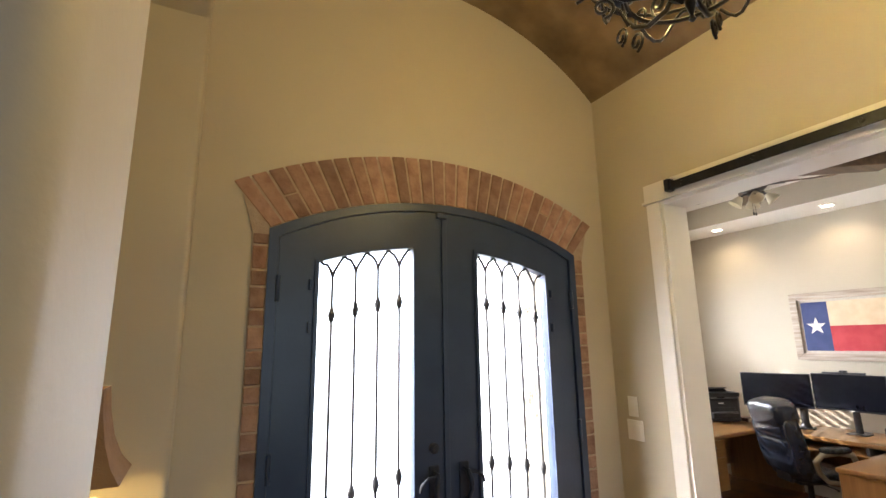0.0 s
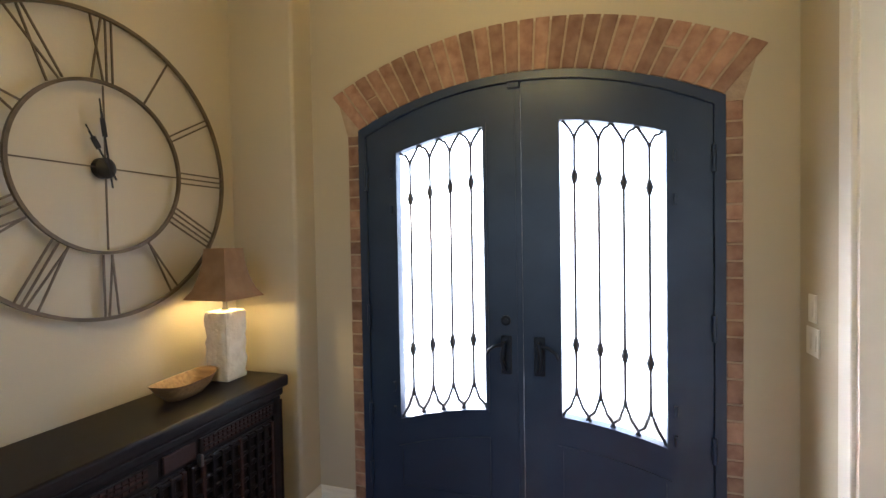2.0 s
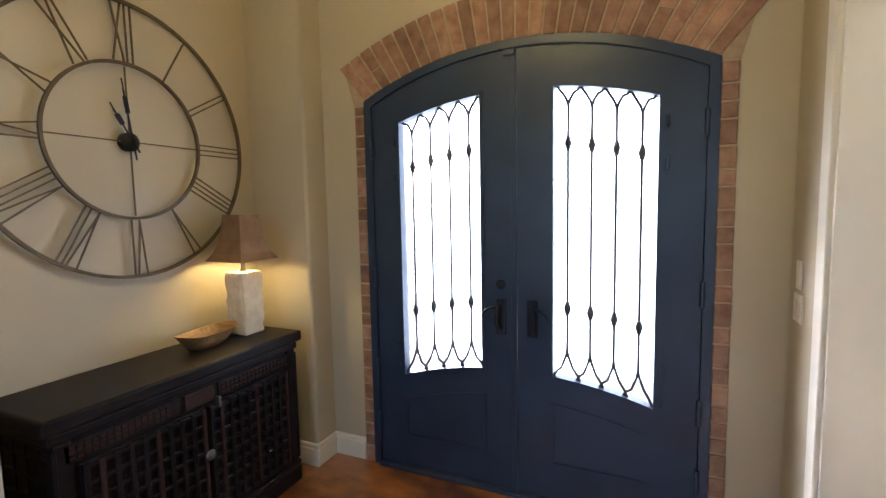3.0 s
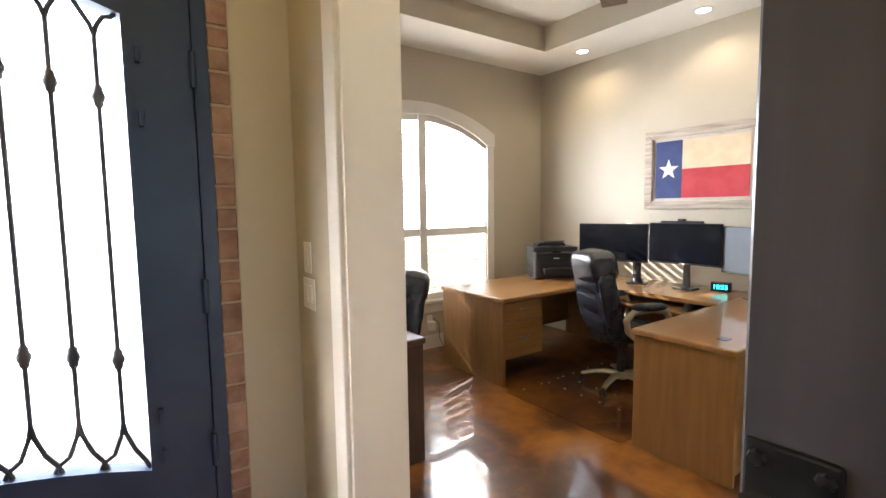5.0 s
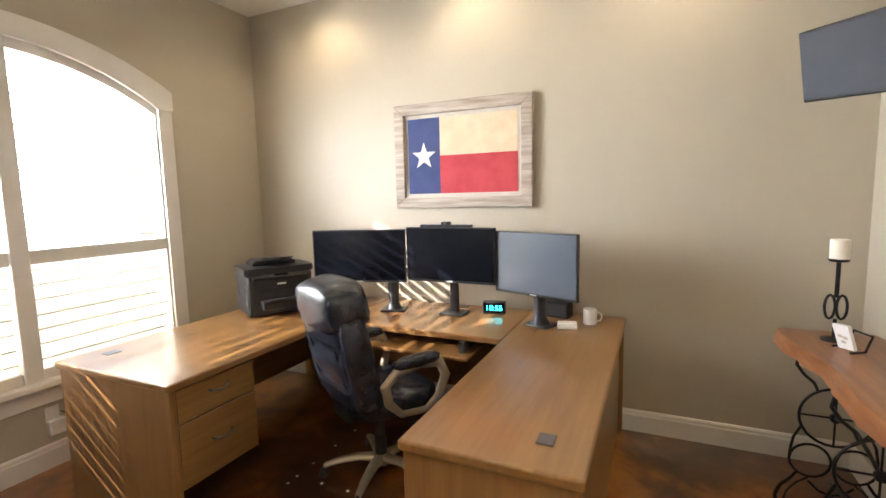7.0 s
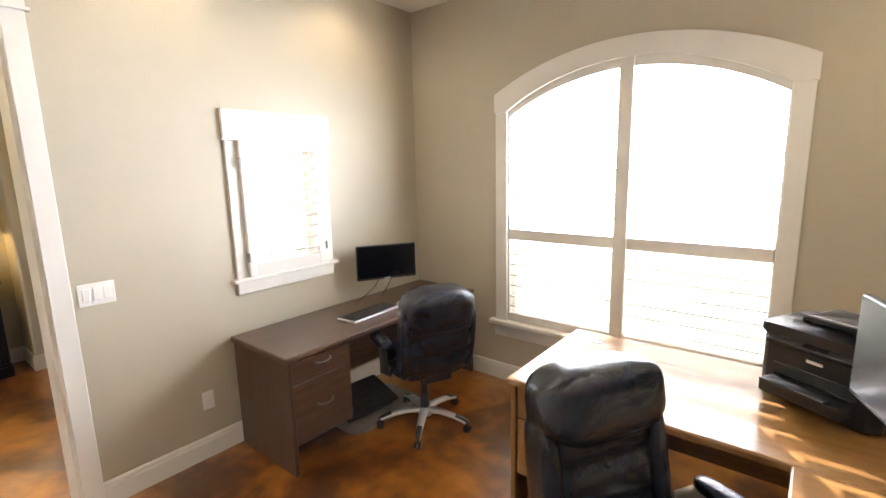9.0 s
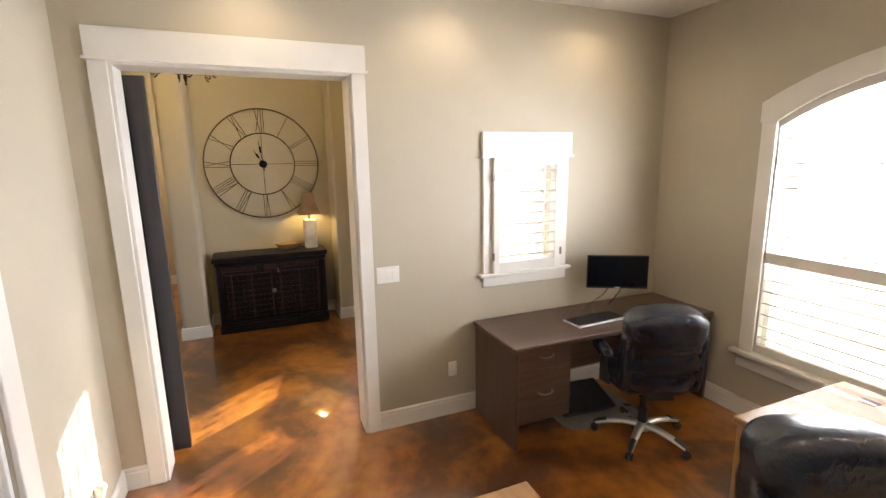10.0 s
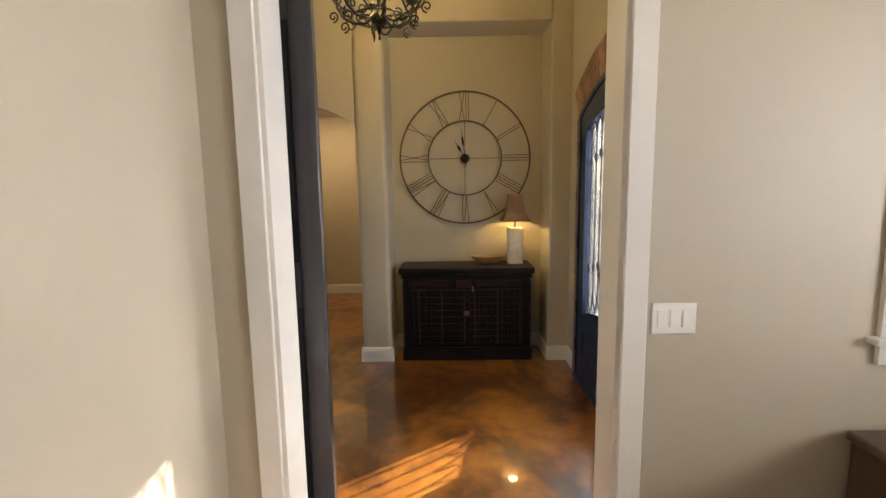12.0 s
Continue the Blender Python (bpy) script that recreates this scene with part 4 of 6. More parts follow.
for i in range(6):
    a = i * math.tau / 6 + 0.3
    c, s = math.cos(a), math.sin(a)
    line = [(0.02, 0.10), (0.09, 0.055), (0.17, 0.06), (0.235, 0.10), (0.28, 0.165), (0.285, 0.23)]
    arm = part("arm", tube([(r * c, r * s, z) for r, z in line], [0.008, 0.009, 0.009, 0.009, 0.008, 0.007], 8), BLACK_IRON, ch, smooth=True)
    for (r0, z0), turn in (((0.20, 0.115), 1), ((0.31, 0.115), -1), ((0.12, 0.10), 1), ((0.235, 0.045), -1)):
        pts = []
        for k in range(14):
            f = k / 13
            rad, ang = 0.036 * (1 - 0.75 * f), turn * (f * 8.0) - math.pi / 2
            pts.append(((r0 + rad * math.cos(ang)) * c, (r0 + rad * math.cos(ang)) * s, z0 + rad * math.sin(ang)))
        part("scroll", tube(pts, 0.0055, 6), BLACK_IRON, arm, smooth=True)
    px, py = 0.285 * c, 0.285 * s
    part("drip_pan", lathe([(0, 0.225), (0.02, 0.228), (0.045, 0.245), (0.047, 0.25), (0.02, 0.236), (0, 0.234)], 14, (px, py, 0)), BLACK_IRON, arm, smooth=True)
    part("candle_sleeve", lathe([(0, 0.235), (0.013, 0.235), (0.013, 0.33), (0, 0.33)], 12, (px, py, 0)), WAX, arm, smooth=True)
    part("bulb", lathe([(0, 0.33), (0.009, 0.335), (0.016, 0.36), (0.010, 0.39), (0, 0.41)], 10, (px, py, 0)), BULB_GLOW, arm, smooth=True)
    b2 = a + math.tau / 12
    part("link_scroll", tube([(0.235 * math.cos(b2 - 0.42 + 0.84 * k / 10), 0.235 * math.sin(b2 - 0.42 + 0.84 * k / 10), 0.10 + 0.05 * math.sin(k / 10 * math.tau)) for k in range(11)], 0.006, 6), BLACK_IRON, ch, smooth=True)
for r, z in ((0.285, 0.19), (0.17, 0.075)):
    part("hoop", tube([(r * math.cos(k * math.tau / 40), r * math.sin(k * math.tau / 40), z) for k in range(40)], 0.007, 6, True), BLACK_IRON, ch, smooth=True)
part("stem", tube([(0, 0, 0.13), (0, 0, 0.5)], 0.011, 10), BLACK_IRON, ch, smooth=True)
bm = bmesh.new()
for k in range(17):
    z = 0.52 + k * 0.041
    turn = pose(0, 0, z, 0, 0, 90 * (k % 2))
    add_tube(bm, [turn @ Vector((0.013 * math.cos(q * math.tau / 10), 0, 0.027 * math.sin(q * math.tau / 10))) for q in range(10)], 0.0035, 5, True)
part("chain", bm, BLACK_IRON, ch, smooth=True)
part("canopy", lathe([(0, 1.26), (0.06, 1.26), (0.065, 1.245), (0.03, 1.21), (0, 1.205)], 18), BLACK_IRON, ch, smooth=True)
for i in range(6):
    a = i * math.tau / 6 + 0.3
    bulb("chandelier_light", (1.36 + 0.285 * math.cos(a), 1.14 + 0.285 * math.sin(a), 2.63 + 0.37), 9.5, WARM, 0.02)
spot_lamp("hall_can_lamp", (-1.7, -0.25, 2.72), (-2.6, -0.25, 0.6), 30, (1.0, 0.70, 0.33), 165, 0.8)
can = thing("recessed_light", pose(-1.7, -0.25, 2.75), "round recessed ceiling light, lit", "ceiling light", "recessed lights")
part("trim_ring", lathe([(0.055, 0), (0.085, 0), (0.085, -0.004), (0.055, -0.006), (0.055, 0)], 28), TRIM, can, smooth=True)
part("lens", lathe([(0, -0.002), (0.056, -0.002), (0.056, 0.0), (0, 0.0)], 28), CAN_GLOW, can)
for cx, cy in CANS:
    copy_thing(can, pose(cx, cy, CEILING))

# ---- office desks ----
def drawer_front(parent, x0, x1, y, z0, z1, way, axis, mat, pull=True):
    """A drawer front proud of a pedestal, with a bow pull. axis 'y': it faces along y; 'x': along x."""
    lo, hi = sorted((y, y + way * 0.018))
    d = part("drawer", box(*((x0, x1, lo, hi) if axis == "y" else (lo, hi, x0, x1)), z0, z1, 0.003, 1), mat, parent)
    m, z = (x0 + x1) / 2, (z0 + z1) / 2 + 0.02
    pts = [(-0.055, 0.0, 0.004), (-0.05, 0.018, 0.0), (-0.02, 0.026, -0.006), (0.02, 0.026, -0.006), (0.05, 0.018, 0.0), (0.055, 0.0, 0.004)]
    f = y + way * 0.018
    line = [((m + u, f + way * o, z + v) if axis == "y" else (f + way * o, m + u, z + v)) for u, o, v in pts]
    part("handle", tube(line, [0.006, 0.0055, 0.005, 0.005, 0.0055, 0.006], 8), PEWTER, d, "pewter bow handle", True)
    return d


def grommet(x, y, parent):
    part("cable_grommet", box(x - 0.035, x + 0.035, y - 0.028, y + 0.028, 0.739, 0.744, 0.002), GREY_PLASTIC, parent)


# window-side pedestal desk
d = placed("pedestal_desk", (5.3, 4.0, 0), "honey oak laminate pedestal desk below the window", "desk", "u-shaped office desk")
part("top", box(4.47, 6.295, 3.56, 4.42, 0.703, 0.74, 0.010, 3), OAK, d)
part("end_panel", box(4.485, 4.515, 3.575, 4.405, 0.0, 0.703, 0.004, 1), OAK_END, d)
part("end_panel", box(6.255, 6.285, 3.6, 4.405, 0.0, 0.703, 0.004, 1), OAK_END, d)
part("modesty_panel", box(4.515, 6.255, 4.36, 4.38, 0.16, 0.703), OAK, d)
ped = part("pedestal", box(4.515, 4.96, 3.60, 4.34, 0.22, 0.703), OAK_END, d)
drawer_front(ped, 4.522, 4.955, 3.60, 0.535, 0.695, -1, "y", OAK)
drawer_front(ped, 4.522, 4.955, 3.60, 0.225, 0.528, -1, "y", OAK)
grommet(4.66, 4.27, d)
# bridge along the wall
d = placed("desk_bridge", (5.95, 3.0, 0), "honey oak laminate bridge between two desks, under three monitors", "desk", "u-shaped office desk")
part("top", box(5.60, 6.295, 2.432, 3.558, 0.703, 0.739, 0.008, 3), OAK, d)
part("modesty_panel", box(6.20, 6.22, 2.44, 3.55, 0.16, 0.703), OAK, d)
part("keyboard_tray", box(5.50, 5.86, 2.60, 3.34, 0.622, 0.642, 0.005), OAK, d)
for y in (2.66, 3.28):
    part("tray_slide", box(5.56, 5.95, y - 0.012, y + 0.012, 0.642, 0.703), GREY_PLASTIC, d)
grommet(6.22, 2.9, d)
# credenza-like return
d = placed("return_desk", (5.4, 2.13, 0), "honey oak laminate return desk with a plain end panel", "desk", "u-shaped office desk")
part("top", box(4.465, 6.295, 1.84, 2.43, 0.703, 0.74, 0.010, 3), OAK, d)
part("end_panel", box(4.485, 4.515, 1.85, 2.42, 0.0, 0.703, 0.004, 1), OAK_END, d)
part("end_panel", box(6.255, 6.285, 1.85, 2.42, 0.0, 0.703, 0.004, 1), OAK_END, d)
part("back_panel", box(4.515, 6.255, 1.875, 1.895, 0.03, 0.703), OAK, d)
part("foot_block", box(4.50, 4.56, 1.87, 1.90, 0.0, 0.03), RUBBER, d)
ped = part("pedestal", box(5.80, 6.20, 1.90, 2.38, 0.10, 0.703), OAK_END, d)
drawer_front(ped, 5.806, 6.195, 2.38, 0.42, 0.695, 1, "y", OAK)
drawer_front(ped, 5.806, 6.195, 2.38, 0.11, 0.412, 1, "y", OAK)
grommet(4.645, 1.985, d)

# dark desk along the doorway wall
d = placed("dark_desk", (3.06, 3.94, 0), "dark walnut laminate desk with two drawers", "desk")
part("top", box(2.765, 3.385, 3.03, 4.84, 0.703, 0.74, 0.010, 3), DARK_WOOD, d)
part("end_panel", box(2.775, 3.375, 3.045, 3.072, 0.0, 0.703, 0.004, 1), DARK_WOOD_END, d)
part("end_panel", box(2.775, 3.375, 4.80, 4.827, 0.0, 0.703, 0.004, 1), DARK_WOOD_END, d)
part("back_panel", box(2.80, 2.82, 3.072, 4.80, 0.2, 0.703), DARK_WOOD, d)
ped = part("pedestal", box(2.82, 3.34, 3.072, 3.50, 0.17, 0.703), DARK_WOOD_END, d)
drawer_front(ped, 3.08, 3.495, 3.34, 0.555, 0.695, 1, "x", DARK_WOOD)
drawer_front(ped, 3.08, 3.495, 3.34, 0.175, 0.548, 1, "x", DARK_WOOD)

# ---- chairs ----
def cushion(w, h, d, bulge, at, turn, seams=(), nx=14, nz=18, round_off=0.6, taper=0.0):
    """A padded slab in x (width), z (height), y (depth): puffed faces, rounded rim, sewn grooves across it."""
    bm = bmesh.new()
    grid = {}
    for side in (-1, 1):
        for i in range(nx + 1):
            for k in range(nz + 1):
                u, v = i / nx * 2 - 1, k / nz * 2 - 1
                rim = max(0.0, (1 - abs(u) ** 4) * (1 - abs(v) ** 4)) ** 0.5
                groove = 0.0
                for s in seams:
                    groove += math.exp(-((v - s) / 0.06) ** 2)
                wrinkle = 0.004 * noise.noise(Vector((u * 3 + side, v * 6, w * 20)))
                y = side * (d * 0.28 + (d * 0.22 + bulge) * rim * (1 - 0.5 * min(1, groove)) + wrinkle * rim)
                x_in, z_in = u * math.sqrt(1 - round_off * v ** 4 / 2), v * math.sqrt(1 - round_off * u ** 4 / 2)
                grid[side, i, k] = bm.verts.new((x_in * w / 2 * (1 - 0.02 * groove) * (1 - taper * (v + 1) / 2), y, z_in * h / 2))
        for i in range(nx):
            for k in range(nz):
                bm.faces.new((grid[side, i, k], grid[side, i + 1, k], grid[side, i + 1, k + 1], grid[side, i, k + 1]))
    loop = [(i, 0) for i in range(nx)] + [(nx, k) for k in range(nz)] + [(i, nz) for i in range(nx, 0, -1)] + [(0, k) for k in range(nz, 0, -1)]
    for a, b in zip(loop, loop[1:] + loop[:1]):
        bm.faces.new((grid[-1, a[0], a[1]], grid[-1, b[0], b[1]], grid[1, b[0], b[1]], grid[1, a[0], a[1]]))
    bm.transform(Matrix.Translation(at) @ turn)
    return bm


def office_chair(m, label, base_mat, arm_style, lean=12, tall=1.12):
    """A swivel chair that faces +y."""
    t = thing("office_chair", m, label, "chair")
    part("seat", cushion(0.50, 0.50, 0.10, 0.015, (0, 0.02, 0.475), pose(0, 0, 0, 90), (0.0,)), LEATHER, t, smooth="all")
    low, high = 0.47, tall
    rise = (high - low)
    turn = pose(0, 0, 0, lean)
    mid = Vector((0, -0.235, low + rise / 2 - 0.02))
    back = part("backrest", cushion(0.50, rise, 0.11, 0.018, mid, turn, (0.05, -0.45), 14, 26, 0.7, 0.10), LEATHER, t, "padded black leather backrest", "all")
    part("headrest", cushion(0.49, 0.26, 0.165, 0.038, mid + turn.to_3x3() @ Vector((0, 0.03, rise / 2 - 0.11)), turn, (), 14, 18, 0.85), LEATHER, back, smooth="all")
    for s in (-1, 1):
        part("side_bolster", cushion(0.07, rise * 0.78, 0.12, 0.012, mid + turn.to_3x3() @ Vector((s * 0.22, 0.015, -0.06)), turn, (), 6, 20), LEATHER, back, smooth="all")
        part("back_seam", tube([mid + turn.to_3x3() @ Vector((s * 0.15 * (1 - 0.1 * f), -0.064 + 0.022 * abs(f * 1.0) ** 3, f * rise * 0.44)) for f in (-0.95, -0.6, -0.2, 0.2, 0.6, 0.9)], 0.004, 6), LEATHER, back, smooth=True)
    part("back_plate", box(-0.10, 0.10, -0.23, -0.20, 0.40, 0.60, 0.01), PLASTIC, t)
    part("mechanism", box(-0.09, 0.09, -0.14, 0.12, 0.375, 0.425, 0.012), PLASTIC, t)
    part("lever", tube([(0.08, 0.04, 0.39), (0.24, 0.05, 0.385), (0.27, 0.05, 0.38)], [0.005, 0.005, 0.010], 8), PLASTIC, t, smooth=True)
    part("gas_lift", lathe([(0, 0.08), (0.032, 0.08), (0.032, 0.23), (0.024, 0.235), (0.024, 0.38), (0, 0.38)], 16), PLASTIC, t, smooth=True)
    hub = part("base", lathe([(0, 0.07), (0.05, 0.07), (0.055, 0.10), (0.045, 0.125), (0, 0.13)], 20), base_mat, t, smooth=True)
    for i in range(5):
        a = i * math.tau / 5 + 0.35
        c, s = math.cos(a), math.sin(a)
        bm = tube([(r * c, r * s, z) for r, z in ((0.03, 0.105), (0.12, 0.11), (0.22, 0.095), (0.31, 0.068))], [0.032, 0.028, 0.024, 0.018], 10, flat=0.75)
        leg = part("leg", bm, base_mat, hub, smooth=True)
        if base_mat is SILVER:
            part("toe_cap", tube([(r * c, r * s, z) for r, z in ((0.235, 0.106), (0.30, 0.086), (0.325, 0.070))], [0.020, 0.018, 0.012], 8, flat=0.6), PLASTIC, hub, smooth=True)
        bm = bmesh.new()
        for o in (-0.014, 0.014):
            add_lathe(bm, [(0, -0.009), (0.022, -0.009), (0.027, 0), (0.022, 0.009), (0, 0.009)], 14, (0.315 * c - o * s, 0.315 * s + o * c, 0.027), pose(0, 0, 0, 0, 0, math.degrees(a)) @ pose(0, 0, 0, 90))
        add_tube(bm, [(0.315 * c, 0.315 * s, 0.03), (0.31 * c, 0.31 * s, 0.075)], 0.008, 8)
        part("caster", bm, PLASTIC, hub, smooth=True)
    for s in (-1, 1):
        if arm_style == "loop":
            line = [(s * 0.26, 0.13, 0.43), (s * 0.285, 0.20, 0.50), (s * 0.29, 0.235, 0.60), (s * 0.29, 0.20, 0.675), (s * 0.29, 0.08, 0.695), (s * 0.29, -0.06, 0.68), (s * 0.285, -0.12, 0.62), (s * 0.28, -0.10, 0.53), (s * 0.265, -0.02, 0.45)]
            part("armrest", tube(line, [0.014, 0.019, 0.021, 0.021, 0.020, 0.021, 0.021, 0.018, 0.014], 10, True, 1.3), base_mat, t, "champagne loop armrest", True)
            part("arm_pad", cushion(0.065, 0.27, 0.045, 0.006, (s * 0.29, 0.06, 0.715), pose(0, 0, 0, 90), (), 6, 10), LEATHER, t, smooth="all")
        else:
            part("arm_post", tube([(s * 0.24, -0.01, 0.42), (s * 0.285, 0.0, 0.45), (s * 0.29, 0.0, 0.63)], [0.016, 0.022, 0.018], 10, flat=1.4), PLASTIC, t, smooth=True)
            part("arm_pad", cushion(0.085, 0.27, 0.05, 0.008, (s * 0.29, 0.03, 0.655), pose(0, 0, 0, 90), (), 6, 10), LEATHER, t, smooth="all")
    return t


office_chair(pose(5.285, 3.03, 0, 0, 0, -118), "black leather office chair with champagne loop arms and base", CHAMPAGNE, "loop", 11, 1.13)
office_chair(pose(3.58, 3.95, 0, 0, 0, 66), "black leather office chair with padded arms and silver base", SILVER, "pad", 10, 1.03)

# ---- monitors ----
def monitor(m, w, h, label, stand_z, screen=SCREEN, foot=True, stand="column", aside=0.0):
    """A flat screen that faces +y, centred on its own middle; stand_z is how far its foot lies below."""
    t = thing("monitor", m, label, "monitor")
    part("casing", box(-w / 2, w / 2, -0.022, 0.006, -h / 2, h / 2, 0.005), PLASTIC, t)
    part("rear_hump", box(-w * 0.3, w * 0.3, -0.045, -0.020, -h * 0.3, h * 0.3, 0.012), PLASTIC, t)
    part("screen", box(-w / 2 + 0.008, w / 2 - 0.008, 0.005, 0.0075, -h / 2 + 0.017, h / 2 - 0.008), screen, t)
    part("maker_mark", box(-0.022, 0.022, 0.0055, 0.0075, -h / 2 + 0.005, -h / 2 + 0.011), WHITE_PLASTIC, t)
    if foot:
        if stand == "column":
            part("stand", lathe([(0, stand_z + 0.012), (0.062, stand_z + 0.012), (0.05, stand_z + 0.03), (0.034, stand_z + 0.06), (0.04, -h / 2 + 0.03), (0.03, -h * 0.2), (0, -h * 0.2)], 18, (aside, -0.065, 0)), PLASTIC, t, smooth=True)
        else:
            part("stand", tube([(0, -0.035, -h * 0.25), (0, -0.075, -h * 0.4), (0, -0.08, stand_z + 0.012)], [0.026, 0.03, 0.034], 10, flat=0.5), PLASTIC, t, smooth=True)
        part("foot", box(aside - 0.085, aside + 0.085, -0.14, 0.0, stand_z, stand_z + 0.014, 0.006), PLASTIC, t)
    return t


# three on the bridge, the outer two turned in
monitor(pose(5.845, 3.512, 1.128, 0, 0, 109), 0.64, 0.36, "black wide monitor with a dark screen on a column stand", 0.739 - 1.128, SCREEN, aside=-0.215)
mid_screen = monitor(pose(5.96, 2.895, 1.14, 0, 0, 90), 0.62, 0.36, "black wide monitor with a dark screen, middle of three", 0.739 - 1.14, SCREEN, True, "arm")
# this one's pale reflection is screen colour, not gloss
monitor(pose(5.885, 2.325, 1.112, 0, 0, 69), 0.565, 0.375, "black wide monitor with a pale reflection painted into its screen colour", 0.74 - 1.115, SCREEN_REFLECTION)
cam_bar = placed("webcam_bar", (5.985, 2.905, 1.32), "black webcam bar on top of the middle monitor", "webcam")
part("bar", box(5.955, 5.995, 2.74, 3.10, 1.3205, 1.337, 0.004), PLASTIC, cam_bar)
part("camera_body", box(5.945, 5.99, 2.885, 2.945, 1.335, 1.358, 0.008), PLASTIC, cam_bar)
part("webcam_lens", lathe([(0, 0), (0.008, 0), (0.008, 0.004), (0, 0.005)], 12, (5.945, 2.915, 1.347), pose(0, 0, 0, 0, -90)), GREY_PLASTIC, cam_bar)
monitor(pose(3.0, 4.20, 1.045, 0, 0, -120), 0.47, 0.27, "small black monitor on a wall bracket above the dark desk", 0, SCREEN, False)
brk = placed("monitor_bracket", (2.74, 4.30, 1.05), "black wall bracket behind a small monitor", "bracket")
part("wall_plate", box(2.74, 2.755, 4.26, 4.36, 0.98, 1.12, 0.004), PLASTIC, brk)
part("swing_arm", tube([(2.75, 4.31, 1.05), (2.86, 4.29, 1.05), (2.945, 4.255, 1.05)], 0.014, 8), PLASTIC, brk, smooth=True)
part("cable", tube([(2.955, 4.16, 0.915), (2.93, 4.13, 0.85), (2.89, 4.07, 0.79), (2.88, 3.98, 0.748), (2.93, 3.92, 0.745)], 0.004, 6), GREY_PLASTIC, brk, smooth=True)
part("cable", tube([(3.0, 4.25, 0.915), (2.97, 4.25, 0.86), (2.93, 4.24, 0.80), (2.90, 4.22, 0.748)], 0.004, 6), GREY_PLASTIC, brk, smooth=True)

# ---- printer ----
pr = thing("printer", pose(5.72, 4.16, 0.74, 0, 0, 150), "black multifunction printer with its paper tray open", "printer")
part("body", prism(rounded([(-0.225, -0.17), (0.225, -0.17), (0.225, 0.13), (0.20, 0.165), (-0.20, 0.165), (-0.225, 0.13)], {0, 1, 3, 4}, 0.02), "z", 0.012, 0.275, 0.006), PLASTIC, pr, "", True)
for s in (-1, 1):
    for z in (0.075, 0.135, 0.195):
        part("side_groove", box(s * 0.225 - 0.003, s * 0.225 + 0.003, -0.15, 0.12, z, z + 0.006, 0.001, 1), GREY_PLASTIC, pr)
part("scanner_lid", prism(rounded([(-0.235, -0.175), (0.235, -0.175), (0.235, 0.16), (-0.235, 0.16)], {0, 1, 2, 3}, 0.03), "z", 0.279, 0.325, 0.012), PLASTIC, pr, "glossy black lid", True)
part("document_feeder", prism([(-0.15, 0.324), (0.15, 0.324), (0.15, 0.345), (0.11, 0.365), (-0.11, 0.365), (-0.15, 0.345)], "y", -0.165, 0.02, 0.006), PLASTIC, pr)
part("feeder_tray", box(-0.105, 0.105, 0.0, 0.14, -0.004, 0.004, 0.002, turn=pose(0, -0.02, 0.35, 14)), GREY_PLASTIC, pr, "grey sloping feeder tray")
part("control_panel", box(-0.19, 0.19, -0.022, 0.022, -0.014, 0.014, 0.006, turn=pose(0, 0.163, 0.262, -28)), PLASTIC, pr)
part("display", box(-0.045, 0.045, -0.010, 0.012, 0.0135, 0.0155, turn=pose(0, 0.163, 0.262, -28)), SCREEN, pr)
part("output_slot", box(-0.155, 0.155, 0.158, 0.168, 0.115, 0.165, 0.003, 1), RUBBER, pr)
part("paper_tray", box(-0.15, 0.15, 0.15, 0.265, 0.055, 0.110, 0.008), PLASTIC, pr)
part("tray_flap", box(-0.12, 0.12, 0.24, 0.31, -0.004, 0.004, 0.002, turn=pose(0, 0, 0.105, 4)), PLASTIC, pr)
part("maker_mark", box(-0.03, 0.03, 0.165, 0.1675, 0.205, 0.217), WHITE_PLASTIC, pr)
for x in (-0.18, 0.18):
    part("foot", box(x - 0.03, x + 0.03, -0.14, 0.12, 0.0, 0.013), RUBBER, pr)

# ---- small things on the desks ----
ck = thing("alarm_clock", pose(6.12, 2.645, 0.74, 0, 0, 100), "small black digital clock with cyan digits", "clock")
part("body", box(-0.075, 0.075, -0.03, 0.03, 0, 0.082, 0.008), PLASTIC, ck)
part("clock_face", box(-0.068, 0.068, 0.0295, 0.0315, 0.008, 0.074), SCREEN, ck)


def lettering(name, text, size, m, mat, parent, depth=0.0006):
    cu = bpy.data.curves.new(name, "FONT")
    cu.body, cu.size, cu.align_x, cu.align_y, cu.extrude = text, size, "CENTER", "CENTER", depth
    ob = new(name, cu)
    dg = bpy.context.evaluated_depsgraph_get()
    me = bpy.data.meshes.new_from_object(ob.evaluated_get(dg))
    bpy.data.objects.remove(ob)
    me.materials.clear()
    me.materials.append(mat)
    out = new(name, me)
    out.parent, out.matrix_basis = parent, m
    return out


lettering("digits", "10:55", 0.052, pose(0, 0.0322, 0.041, 90, 0, 180), CYAN, ck)
mug = thing("mug", pose(6.07, 2.03, 0.74), "white glazed ceramic coffee mug", "mug")
part("cup", lathe([(0, 0), (0.036, 0), (0.041, 0.006), (0.041, 0.092), (0.038, 0.092), (0.037, 0.01), (0, 0.008)], 24), CERAMIC, mug, smooth=True)
part("handle", tube([(0.0, -0.038, 0.075), (0, -0.062, 0.07), (0, -0.068, 0.048), (0, -0.058, 0.025), (0, -0.038, 0.02)], 0.005, 8), CERAMIC, mug, smooth=True)
bx = thing("small_box", pose(5.93, 2.14, 0.74, 0, 0, 12), "small white plastic box", "box")
